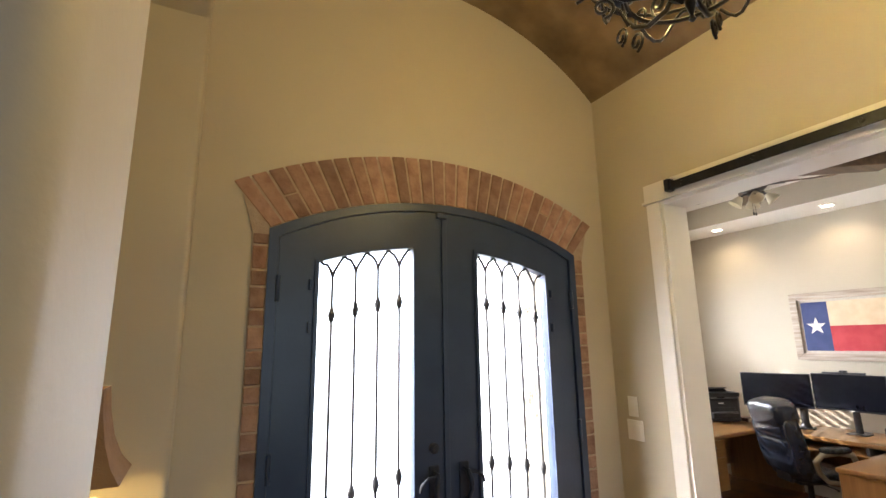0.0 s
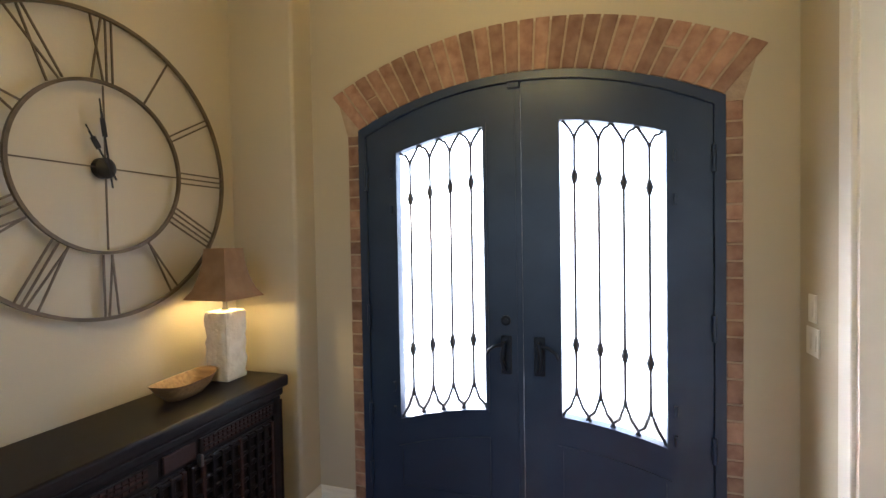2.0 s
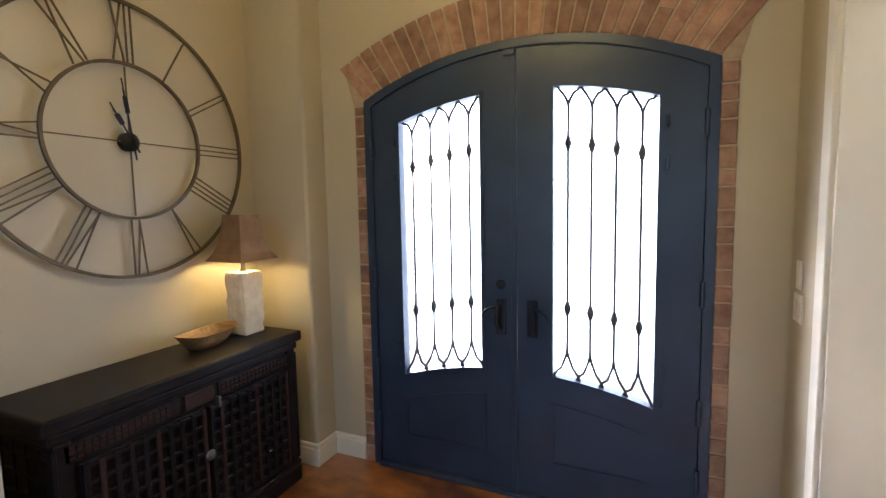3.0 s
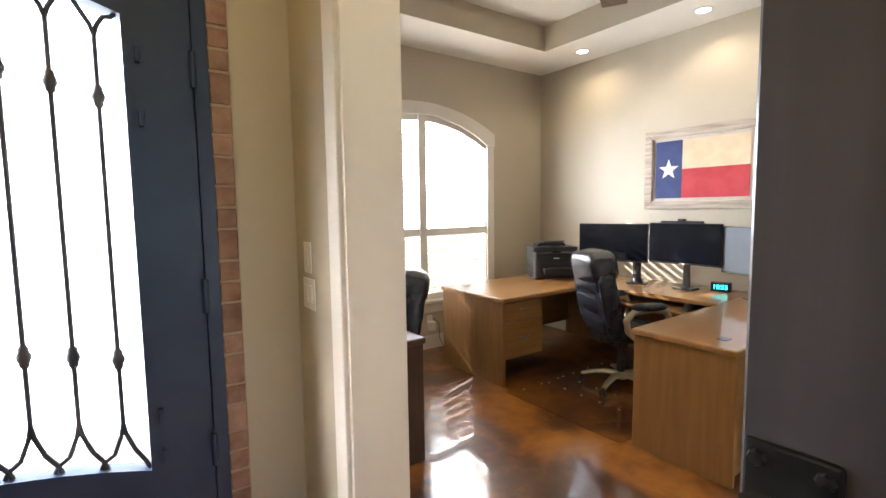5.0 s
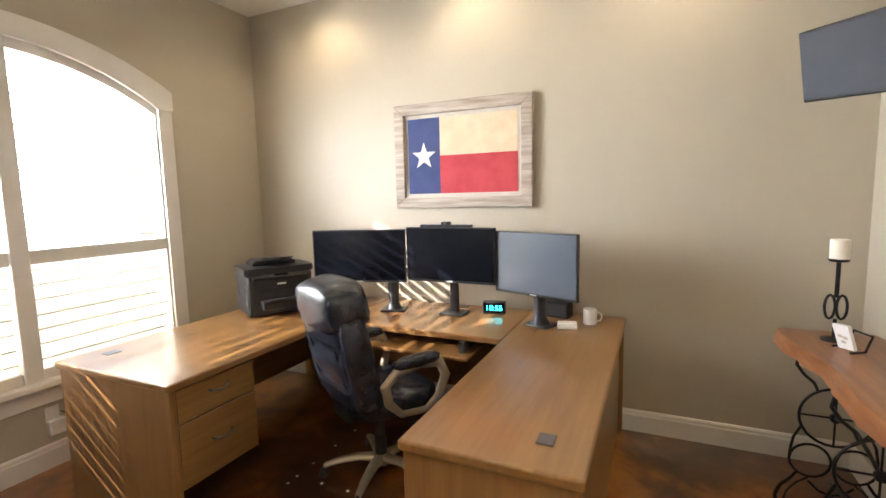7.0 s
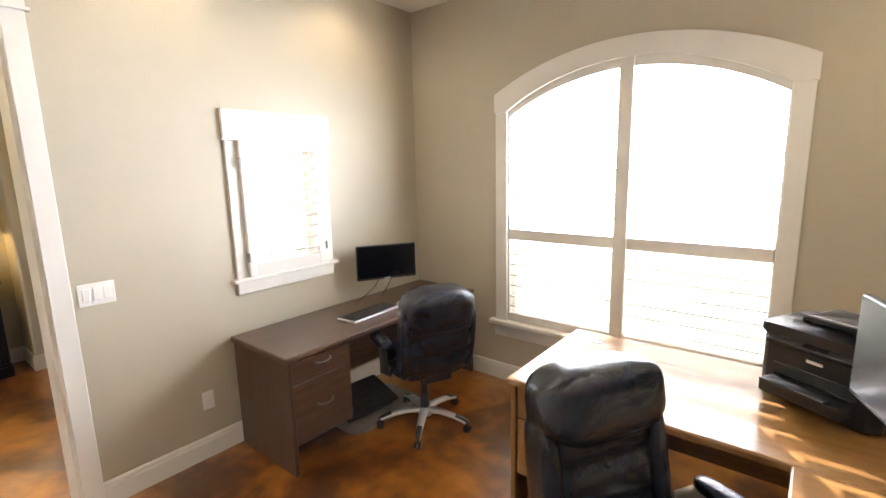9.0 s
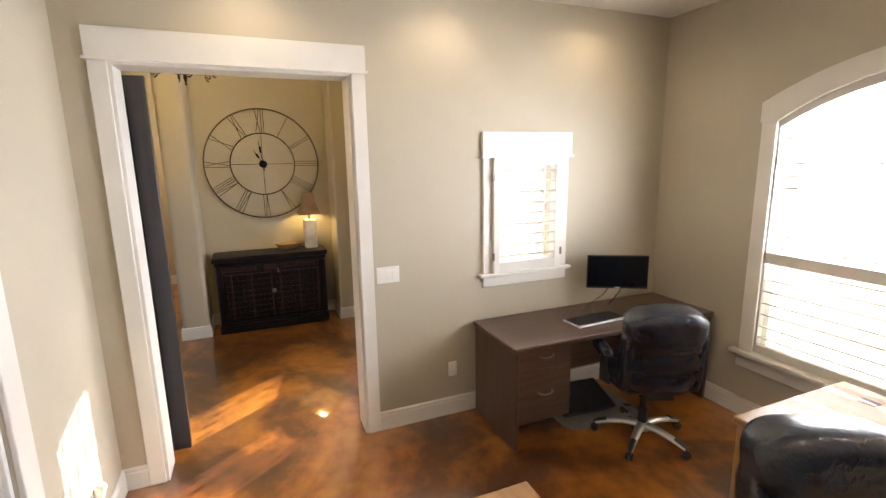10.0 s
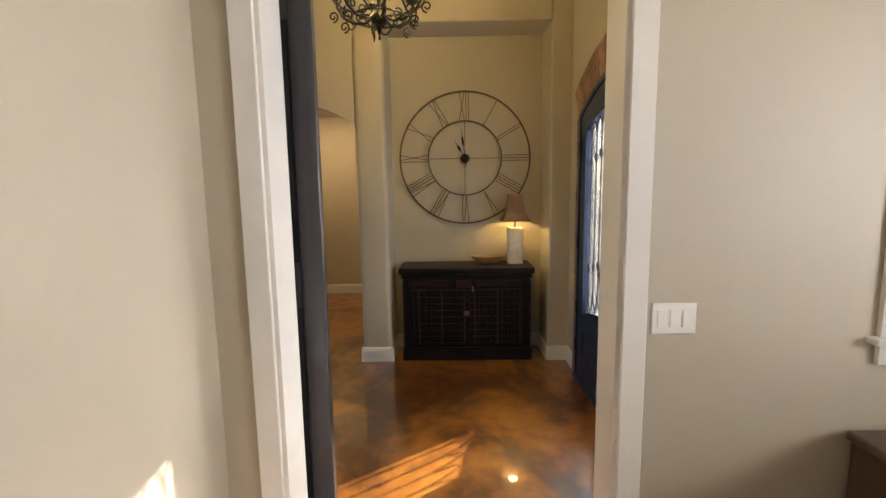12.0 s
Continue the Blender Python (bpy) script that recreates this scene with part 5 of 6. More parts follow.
part("lower_shell", box(-0.035, 0.035, -0.055, 0.055, 0, 0.022, 0.006), WHITE_PLASTIC, bx)
part("lid", box(-0.034, 0.034, -0.054, 0.054, 0.0225, 0.036, 0.006), WHITE_PLASTIC, bx)
sp = thing("desk_speaker", pose(6.19, 2.25, 0.74, 0, 0, 80), "small black speaker behind the monitor", "speaker")
part("cabinet", box(-0.09, 0.09, -0.05, 0.05, 0, 0.10, 0.008), PLASTIC, sp)
part("grille", box(-0.08, 0.08, 0.049, 0.054, 0.01, 0.09, 0.003), RUBBER, sp)
ph = thing("desk_book", pose(5.985, 3.91, 0.74, 0, 0, -19), "thick brown hardback book lying beside the printer", "book")
part("page_block", box(-0.075, 0.072, -0.052, 0.055, 0.003, 0.032), material("page_edge", (0.62, 0.56, 0.44), 0.8, 0, (0.54, 0.48, 0.37), 30, stretch=(1, 1, 12)), ph)
for z in (0.0, 0.0325):
    part("cover_board", box(-0.08, 0.076, -0.056, 0.058, z, z + 0.003, 0.001), DARK_WOOD, ph)
part("spine", box(-0.08, -0.077, -0.056, 0.058, 0.003, 0.0325), DARK_WOOD, ph)

kb = thing("keyboard", pose(3.15, 3.86, 0.74, 0, 0, -87), "slim black keyboard with a silver edge", "keyboard")
part("tray", box(-0.222, 0.222, -0.09, 0.09, 0.0, 0.016, 0.006), SILVER, kb)
keys = bmesh.new()
for r in range(6):
    for c in range(17):
        x, y = -0.204 + c * 0.0255, -0.064 + r * 0.0255
        add_box(keys, x - 0.0115, x + 0.0115, y - 0.011, y + 0.011, 0.015, 0.021)
tagged(part("keys", keys, PLASTIC, kb, "black keys"), kind="stuff")
mo = thing("mouse", pose(3.21, 4.14, 0.74, 0, 0, -84), "silver and black computer mouse", "mouse")
bm = lathe([(0, 0.034), (0.018, 0.031), (0.029, 0.02), (0.032, 0.008), (0.03, 0.0), (0, 0.0)], 20)
bm.transform(Matrix.Diagonal((1.0, 1.65, 1, 1)))
part("shell", bm, SILVER, mo, smooth=True)
part("wheel", box(-0.004, 0.004, 0.018, 0.036, 0.024, 0.034, 0.002), PLASTIC, mo)

ft = thing("footrest", pose(3.09, 3.80, 0.017, 0, 0, 84), "black studded tilting footrest under the dark desk", "footrest")
part("stand", box(-0.20, 0.20, -0.12, 0.12, 0.0, 0.045, 0.012), PLASTIC, ft)
plate = part("platform", box(-0.225, 0.225, -0.16, 0.16, 0.0, 0.03, 0.014, turn=pose(0, 0, 0.075, 16)), PLASTIC, ft)
bm = bmesh.new()
for i in range(11):
    for k in range(7):
        add_lathe(bm, [(0.013, 0.029), (0.010, 0.036), (0, 0.039)], 6, (-0.18 + i * 0.036, -0.115 + k * 0.038, 0))
bm.transform(pose(0, 0, 0.075, 16))
tagged(part("nub_field", bm, RUBBER, plate), kind="stuff")
fm = thing("foot_mat", pose(3.10, 3.90, 0.0), "grey anti-fatigue mat under the footrest", "mat")
part("pad", prism(rounded([(-0.20, -0.37), (0.24, -0.37), (0.26, 0.30), (-0.20, 0.30)], {0, 1, 2, 3}, 0.09), "z", 0, 0.016, 0.004, 1), material("grey_mat", (0.22, 0.20, 0.185), 0.7, 0, (0.27, 0.25, 0.23), 30, fine=0.2, fine_scale=60), fm)

# clear mat under the main chair, with round studs along it
cm = placed("chair_mat", (5.1, 3.0, 0), "clear vinyl chair mat with white round studs", "mat")
part("sheet", prism(rounded([(4.45, 2.47), (5.75, 2.47), (5.75, 3.53), (4.45, 3.53)], {0, 1, 2, 3}, 0.05), "z", 0.0005, 0.003), MAT_CLEAR, cm).visible_shadow = False
for i in range(6):
    for x, y in ((4.60 + i * 0.205, 3.45), (4.87, 2.60 + i * 0.165), (5.08, 2.60 + i * 0.17)):
        part("stud", lathe([(0.009, 0.003), (0.0085, 0.005), (0.004, 0.007), (0, 0.007)], 10, (x, y, 0)), WHITE_PLASTIC, cm)

# ---- framed flag ----
fl = placed("framed_flag", (6.315, 2.93, 1.45), "framed faded Lone Star flag in a weathered wood frame", "framed flag")
fy0, fy1, fz0, fz1 = 2.426, 3.455, 1.438, 2.178
fx = OFFICE_E - 0.002
for y0, y1, z0, z1, ax in ((fy0, fy1, fz0, fz0 + 0.075, "h"), (fy0, fy1, fz1 - 0.075, fz1, "h"), (fy0, fy0 + 0.075, fz0, fz1, "v"), (fy1 - 0.075, fy1, fz0, fz1, "v")):
    if ax == "h":
        inn = (z1 if z0 == fz0 else z0)
        outl = [(y0, z0 if z0 == fz0 else z1), (y1, z0 if z0 == fz0 else z1), (y1 - 0.075, inn), (y0 + 0.075, inn)]
    else:
        inn = (y1 if y0 == fy0 else y0)
        edge_y = y0 if y0 == fy0 else y1
        outl = [(edge_y, z0), (inn, z0 + 0.075), (inn, z1 - 0.075), (edge_y, z1)]
    part("frame_board", prism(outl, "x", fx - 0.042, fx, 0.004, 1), FRAME, fl)
iy0, iy1, iz0, iz1 = fy0 + 0.075, fy1 - 0.075, fz0 + 0.075, fz1 - 0.075
part("mount", box(fx - 0.016, fx - 0.002, iy0, iy1, iz0, iz1), material("mount_board", (0.56, 0.50, 0.42), 0.8, 0, (0.5, 0.45, 0.37), 20), fl)
ey0, ey1, ez0, ez1 = iy0 + 0.028, iy1 - 0.028, iz0 + 0.028, iz1 - 0.028
split = ey1 - (ey1 - ey0) * 0.31
part("flag_field", box(fx - 0.021, fx - 0.015, split, ey1, ez0, ez1), NAVY, fl, "faded blue field")
part("flag_stripe", box(fx - 0.021, fx - 0.015, ey0, split, (ez0 + ez1) / 2, ez1), CREAM, fl, "faded cream stripe")
part("flag_stripe", box(fx - 0.021, fx - 0.015, ey0, split, ez0, (ez0 + ez1) / 2), RED, fl, "red stripe")
sc, sz, sr = (split + ey1) / 2, (ez0 + ez1) / 2, 0.098
star = []
for i in range(10):
    a = math.pi / 2 + i * math.tau / 10
    r = sr if i % 2 == 0 else sr * 0.40
    star.append((sc + r * math.cos(a), sz + r * math.sin(a)))
part("star", prism(star, "x", fx - 0.024, fx - 0.0205), WHITE_CLOTH, fl)

# ---- television on its arm ----
tv = thing("television", pose(5.825, 0.945, 2.062, 0, 0, 0), "small wall television on a swing arm, turned into the room", "television")
TVT = pose(0, 0, 0, -13, -5, 29)
part("casing", box(-0.262, 0.262, -0.032, 0.006, -0.162, 0.162, 0.007, turn=TVT), PLASTIC, tv)
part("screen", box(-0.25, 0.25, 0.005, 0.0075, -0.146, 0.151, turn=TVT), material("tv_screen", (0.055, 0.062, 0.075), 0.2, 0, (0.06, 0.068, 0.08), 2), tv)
part("rear_hump", box(-0.17, 0.17, -0.055, -0.030, -0.11, 0.09, 0.012, turn=TVT), PLASTIC, tv)
part("mount_plate", box(-0.05, 0.05, -0.072, -0.054, -0.06, 0.06, 0.004, turn=TVT), BLACK_IRON, tv)
part("swing_arm", tube([(0.02, -0.06, 0), (-0.02, -0.13, 0.0), (0.0, -0.252, 0.0)], 0.016, 8), BLACK_IRON, tv, smooth=True)
part("wall_plate", box(-0.035, 0.035, -0.269, -0.252, -0.10, 0.10, 0.004), BLACK_IRON, tv)

# ---- live-edge table on a treadle base ----
NEAR_FRAME, FAR_FRAME = 5.325, 5.80
tb = placed("treadle_table", (5.45, 0.9, 0), "live-edge wood slab table on a black treadle sewing-machine base", "table")
bm = bmesh.new()
n = 22
front, rear = [], []
for i in range(n + 1):
    f = i / n
    x = 4.845 + f * 1.19
    yf = 1.015 + 0.085 * f ** 0.8 + 0.022 * math.sin(f * 9) + 0.012 * noise.noise(Vector((f * 9, 0, 0)))
    yr = 0.725 - 0.018 * math.sin(f * 3.1) if f > 0.12 else 0.76 - f * 0.3
    front.append((x, yf))
    rear.append((x, yr))
outline = front + rear[::-1]
slab = prism(outline, "z", 0.758, 0.82)
for v in slab.verts:
    if v.co.z < 0.79 and v.co.y > 0.95:
        v.co.y += 0.022 + 0.012 * noise.noise(v.co * 14)
soften(slab, 0.006, 2, [e for e in slab.edges if abs(e.verts[0].co.z - e.verts[1].co.z) < 0.01 and e.verts[0].co.z > 0.79 and len(e.link_faces) == 2])
part("slab_top", slab, SLAB, tb, "reddish live-edge wood slab", True)


def hoop(bm, x, y, z, r, k=16, t=0.008):
    return add_tube(bm, [(x, y + r * math.cos(q * math.tau / k), z + r * math.sin(q * math.tau / k)) for q in range(k)], t, 6, True)


for x in (NEAR_FRAME, FAR_FRAME):
    ym = 0.922
    fr = part("side_frame", hoop(bmesh.new(), x, ym, 0.475, 0.135, 28, 0.0065), BLACK_IRON, tb, "scrolled cast-iron side frame", True)
    part("hub_boss", lathe([(0, -0.012), (0.02, -0.012), (0.024, 0), (0.02, 0.012), (0, 0.012)], 12, (x, ym, 0.475), pose(0, 0, 0, 0, 90)), BLACK_IRON, fr, smooth=True)
    part("spoke", tube([(x, ym - 0.135, 0.475), (x, ym + 0.135, 0.475)], 0.0045, 6), BLACK_IRON, fr, smooth=True)
    part("spoke", tube([(x, ym, 0.34), (x, ym, 0.61)], 0.0045, 6), BLACK_IRON, fr, smooth=True)
    part("top_bar", tube([(x, ym - 0.15, 0.748), (x, ym + 0.15, 0.748)], 0.010, 8), BLACK_IRON, fr, smooth=True)
    part("bottom_arch", tube([(x, ym - 0.085, 0.155), (x, ym - 0.045, 0.115), (x, ym, 0.10), (x, ym + 0.045, 0.115), (x, ym + 0.085, 0.155)], 0.006, 8), BLACK_IRON, fr, smooth=True)
    for s in (-1, 1):
        part("ring", hoop(bmesh.new(), x, ym + s * 0.083, 0.255, 0.079, 20, 0.006), BLACK_IRON, fr, smooth=True)
        part("upright", tube([(x, ym + s * 0.145, 0.75), (x, ym + s * 0.155, 0.71), (x, ym + s * 0.125, 0.665), (x, ym + s * 0.085, 0.63), (x, ym + s * 0.07, 0.595)], [0.010, 0.008, 0.007, 0.007, 0.006], 8), BLACK_IRON, fr, smooth=True)
        part("waist_bar", tube([(x, ym + s * 0.125, 0.415), (x, ym + s * 0.150, 0.36), (x, ym + s * 0.160, 0.30), (x, ym + s * 0.162, 0.25)], 0.006, 8), BLACK_IRON, fr, smooth=True)
        part("leg", tube([(x, ym + s * 0.13, 0.19), (x, ym + s * 0.155, 0.15), (x, ym + s * 0.190, 0.11), (x, ym + s * 0.208, 0.06), (x, ym + s * 0.205, 0.02)], [0.006, 0.007, 0.008, 0.009, 0.010], 8), BLACK_IRON, fr, smooth=True)
        part("leg_scroll", tube([(x, ym + s * 0.085, 0.172), (x, ym + s * 0.13, 0.135), (x, ym + s * 0.165, 0.085), (x, ym + s * 0.178, 0.03)], 0.005, 6), BLACK_IRON, fr, smooth=True)
        part("caster", lathe([(0, 0), (0.016, 0), (0.020, 0.010), (0.014, 0.024), (0, 0.026)], 10, (x, ym + s * 0.198, 0)), BLACK_IRON, fr, smooth=True)
for z in (0.475, 0.16):
    part("cross_brace", tube([(NEAR_FRAME, 0.922, z), (NEAR_FRAME * 0.75 + FAR_FRAME * 0.25, 0.922, z + 0.03), ((NEAR_FRAME + FAR_FRAME) / 2, 0.922, z + 0.05), (NEAR_FRAME * 0.25 + FAR_FRAME * 0.75, 0.922, z + 0.03), (FAR_FRAME, 0.922, z)], 0.008, 8), BLACK_IRON, tb, smooth=True)
tr = part("treadle", tube([(NEAR_FRAME, 0.922, 0.104), (FAR_FRAME, 0.922, 0.104)], 0.007, 6), BLACK_IRON, tb, smooth=True)
for x in (NEAR_FRAME + 0.085, FAR_FRAME - 0.097):
    part("treadle_rail", box(x, x + 0.012, 0.80, 1.045, 0.097, 0.111), BLACK_IRON, tr)
for i in range(7):
    part("treadle_slat", box(NEAR_FRAME + 0.09, FAR_FRAME - 0.09, 0.807 + i * 0.035, 0.822 + i * 0.035, 0.10, 0.108), BLACK_IRON, tr)

cd = thing("candle_holder", pose(5.87, 0.93, 0.82), "black iron candle holder with a cream pillar candle", "candle holder")
part("foot", lathe([(0, 0), (0.05, 0), (0.05, 0.008), (0.012, 0.018), (0, 0.018)], 20), BLACK_IRON, cd, smooth=True)
part("stem", tube([(0, 0, 0.012), (0, 0, 0.10)], 0.008, 8), BLACK_IRON, cd, smooth=True)
for s in (-1, 1):
    part("scroll_loop", tube([(0, s * 0.022 + 0.028 * math.cos(q * math.tau / 16) * 0.7, 0.155 + 0.055 * math.sin(q * math.tau / 16)) for q in range(16)], 0.006, 6, True), BLACK_IRON, cd, smooth=True)
part("stem", tube([(0, 0, 0.20), (0, 0, 0.365)], 0.009, 8), BLACK_IRON, cd, smooth=True)
part("cup", lathe([(0, 0.36), (0.036, 0.366), (0.04, 0.374), (0.036, 0.378), (0, 0.374)], 18), BLACK_IRON, cd, smooth=True)
part("candle", lathe([(0, 0.376), (0.036, 0.376), (0.037, 0.46), (0.033, 0.466), (0.012, 0.460), (0, 0.458)], 20), WAX, cd, "cream pillar candle", True)
bk = thing("photo_block", pose(5.72, 0.92, 0.82, 0, 0, 20), "small white photo card on a black easel", "photo stand")
part("card", box(-0.045, 0.045, -0.008, 0.008, 0.006, 0.115, 0.003, turn=pose(0, 0, 0, -14, 6)), CERAMIC, bk)
part("easel", tube([(-0.05, 0.03, 0.004), (-0.05, -0.03, 0.008), (-0.05, -0.055, 0.075), (0.05, -0.055, 0.075), (0.05, -0.03, 0.008), (0.05, 0.03, 0.004)], 0.005, 6), BLACK_IRON, bk, smooth=True)
for u, v in ((-0.015, 0.06), (0.012, 0.065), (0.0, 0.04)):
    part("print_mark", box(u - 0.012, u + 0.012, 0.0085, 0.0095, v - 0.006, v + 0.006, turn=pose(0, 0, 0, -14, 6)), CHAMPAGNE, bk)

# ---- outlets ----
def outlet(m, label):
    t = thing("wall_outlet", m, label, "outlet")
    part("cover_plate", box(-0.035, 0.035, 0, 0.006, -0.058, 0.058, 0.003), WHITE_PLASTIC, t)
    for z in (-0.022, 0.022):
        part("socket", box(-0.017, 0.017, 0.004, 0.008, z - 0.014, z + 0.014, 0.004), WHITE_PLASTIC, t)
    return t


outlet(pose(OFFICE_W, 2.867, 0.37, 0, 0, -90), "white wall outlet beside the dark desk")
o2 = outlet(pose(4.63, OFFICE_N, 0.30, 0, 0, 180), "white wall outlet with a charger plugged in below the window")
ad = placed("power_adapter", (4.63, 4.83, 0.20), "white plug-in power adapter with black cord", "adapter")
part("plug_body", box(4.585, 4.675, 4.80, 4.845, 0.20, 0.29, 0.01, turn=None), WHITE_PLASTIC, ad)
part("black_cord", tube([(4.665, 4.835, 0.32), (4.71, 4.80, 0.27), (4.705, 4.79, 0.12), (4.73, 4.76, 0.03), (4.78, 4.66, 0.006), (4.80, 4.5, 0.006)], 0.004, 6), PLASTIC, ad, smooth=True)
o3 = outlet(pose(3.22, OFFICE_S, 0.30, 0, 0, 0), "white wall outlet with a night light")
nl = placed("night_light", (3.22, 0.72, 0.32), "white plug-in night light", "night light")
part("plug_body", box(3.195, 3.245, 0.6935, 0.735, 0.30, 0.36, 0.012), WHITE_PLASTIC, nl)
part("dome", lathe([(0, 0.03), (0.014, 0.026), (0.022, 0.014), (0.024, 0.0), (0, 0.0)], 16, (3.22, 0.725, 0.345)), FROSTED, nl, smooth=True)

# ---- beams and ceiling fan ----
bmx = placed("ceiling_beams", (4.53, 2.77, 3.20), "dark stained crossed box beams in the ceiling tray", "beam")
part("beam", box(-1.10, 1.10, -0.10, 0.10, 3.14, TRAY, 0.004, 1, pose(4.54, 2.74, 0, 0, 0, 30)), BEAM, bmx)
part("beam", box(-1.10, 1.10, -0.10, 0.10, 3.143, TRAY, 0.004, 1, pose(4.54, 2.74, 0, 0, 0, -36)), BEAM, bmx)
fan = thing("ceiling_fan", pose(4.54, 2.74, 3.14), "bronze ceiling fan with dark blades and frosted lights", "ceiling fan")
part("canopy", lathe([(0, 0), (0.07, 0), (0.07, -0.015), (0.035, -0.05), (0, -0.05)], 20), IRON, fan, smooth=True)
part("motor", lathe([(0, -0.045), (0.09, -0.05), (0.115, -0.075), (0.115, -0.115), (0.085, -0.14), (0.05, -0.15), (0.05, -0.175), (0, -0.175)], 24), IRON, fan, "dark bronze motor housing", True)
for i in range(5):
    a = i * 72 + 20
    m = pose(0, 0, -0.09, 0, 0, a)
    bl = prism([(0.20, -0.055), (0.58, -0.072), (0.605, -0.05), (0.605, 0.05), (0.58, 0.072), (0.20, 0.055)], "z", -0.004, 0.004, 0.002, 1)
    bl.transform(m @ pose(0, 0, 0, 12))
    blade = part("blade", bl, BEAM, fan)
    part("blade_iron", box(0.09, 0.25, -0.018, 0.018, -0.010, -0.003, 0.003, turn=m), IRON, blade)
for i in range(4):
    m = pose(0, 0, -0.165, 0, 0, i * 90 + 35)
    part("light_arm", tube([m @ Vector(p) for p in ((0.03, 0, 0), (0.075, 0, 0.0), (0.10, 0, -0.02))], 0.009, 8), IRON, fan, smooth=True)
    sh = lathe([(0.018, 0), (0.03, -0.015), (0.045, -0.05), (0.062, -0.085), (0.059, -0.085), (0.042, -0.05), (0.027, -0.018), (0.016, -0.004), (0.018, 0)], 16)
    sh.transform(m @ pose(0.10, 0, -0.018, 0, -38))
    part("glass_shade", sh, FROSTED, fan, "frosted cream bell shade", True)
for x in (-0.018, 0.02):
    ch2 = tube([(x, 0.01, -0.17), (x, 0.01, -0.335)], 0.0015, 5)
    add_lathe(ch2, [(0, -0.37), (0.007, -0.365), (0.007, -0.345), (0.003, -0.335), (0, -0.335)], 8, (x, 0.01, 0))
    part("pull_chain", ch2, BLACK_IRON, fan)

# ---- built-in bookcase ----
bc = placed("bookcase", (4.25, 0.46, 0), "white built-in bookcase with adjustable shelves", "bookcase")
kx0, kx1, ky0, ky1 = 3.8585, 4.6115, 0.245, 0.675
OX0, OX1 = 3.881, 4.589           # clear opening
part("back_panel", box(kx0, kx1, ky0, ky0 + 0.012, 0.0, 2.44), SHELF, bc)
for a, b in ((OX0 - 0.022, OX0), (OX1, OX1 + 0.022)):
    part("side_panel", box(a, b, ky0 + 0.012, ky1 - 0.02, 0.0, 2.44), SHELF, bc)
for a, b in ((kx0, OX0), (OX1, kx1)):
    part("stile", box(a, b, ky1 - 0.02, ky1, 0.0, 2.44, 0.003, 1), SHELF, bc)
part("top_rail", box(OX0, OX1, ky1 - 0.02, ky1 - 0.0005, 2.37, 2.44, 0.002, 1), SHELF, bc)
part("middle_rail", box(OX0, OX1, ky1 - 0.02, ky1 - 0.0005, 1.145, 1.212, 0.002, 1), SHELF, bc)
part("toe_rail", box(OX0, OX1, ky1 - 0.02, ky1 - 0.0005, 0.0, 0.09, 0.002, 1), SHELF, bc)
part("fixed_shelf", box(OX0, OX1, ky0 + 0.012, ky1 - 0.02, 1.19, 1.211), SHELF, bc)
part("bottom_shelf", box(OX0, OX1, ky0 + 0.012, ky1 - 0.02, 0.07, 0.089), SHELF, bc)
LEVELS = (2.11, 1.81, 1.515, 0.885, 0.585, 0.295)
for z in LEVELS:
    part("shelf_board", box(OX0 + 0.001, OX1 - 0.001, ky0 + 0.013, ky1 - 0.03, z - 0.021, z, 0.002, 1), SHELF, bc)
    for x in (OX0 + 0.004, OX1 - 0.012):
        for y in (0.33, 0.60):
            part("shelf_pin", box(x, x + 0.008, y - 0.005, y + 0.005, z - 0.029, z - 0.021), PEWTER, bc)
holes = bmesh.new()
for x, turn in ((OX0 + 0.0005, 90), (OX1 - 0.0005, -90)):
    for y in (0.33, 0.60):
        for z in [1.30 + 0.032 * k for k in range(32)] + [0.16 + 0.032 * k for k in range(28)]:
            add_lathe(holes, [(0.003, 0), (0, 0.0004)], 6, (x, y, z), pose(0, 0, 0, 0, turn))
tagged(part("pin_holes", holes, RUBBER, bc), kind="stuff")


def cloth(name, c):
    return material(name, c, 0.55, 0, tuple(v * 0.82 for v in c), 25, fine=0.06, fine_scale=200)


COVERS = {k: cloth("cover_" + k, c) for k, c in dict(
    maroon=(0.045, 0.02, 0.03), navy=(0.02, 0.028, 0.06), red=(0.42, 0.04, 0.05), rose=(0.45, 0.10, 0.11), white=(0.70, 0.68, 0.64),
    blue=(0.03, 0.09, 0.32), sky=(0.20, 0.42, 0.62), black=(0.018, 0.018, 0.02), grey=(0.16, 0.16, 0.155), cream=(0.60, 0.50, 0.36),
    orange=(0.55, 0.14, 0.04), yellow=(0.62, 0.45, 0.08), teal=(0.03, 0.17, 0.20), pink=(0.50, 0.03, 0.10)).items()}
INK = {"l": material("pale_ink", (0.75, 0.70, 0.6), 0.5), "d": material("dark_ink", (0.03, 0.03, 0.03), 0.5), "y": material("gold_ink", (0.62, 0.50, 0.12), 0.45)}


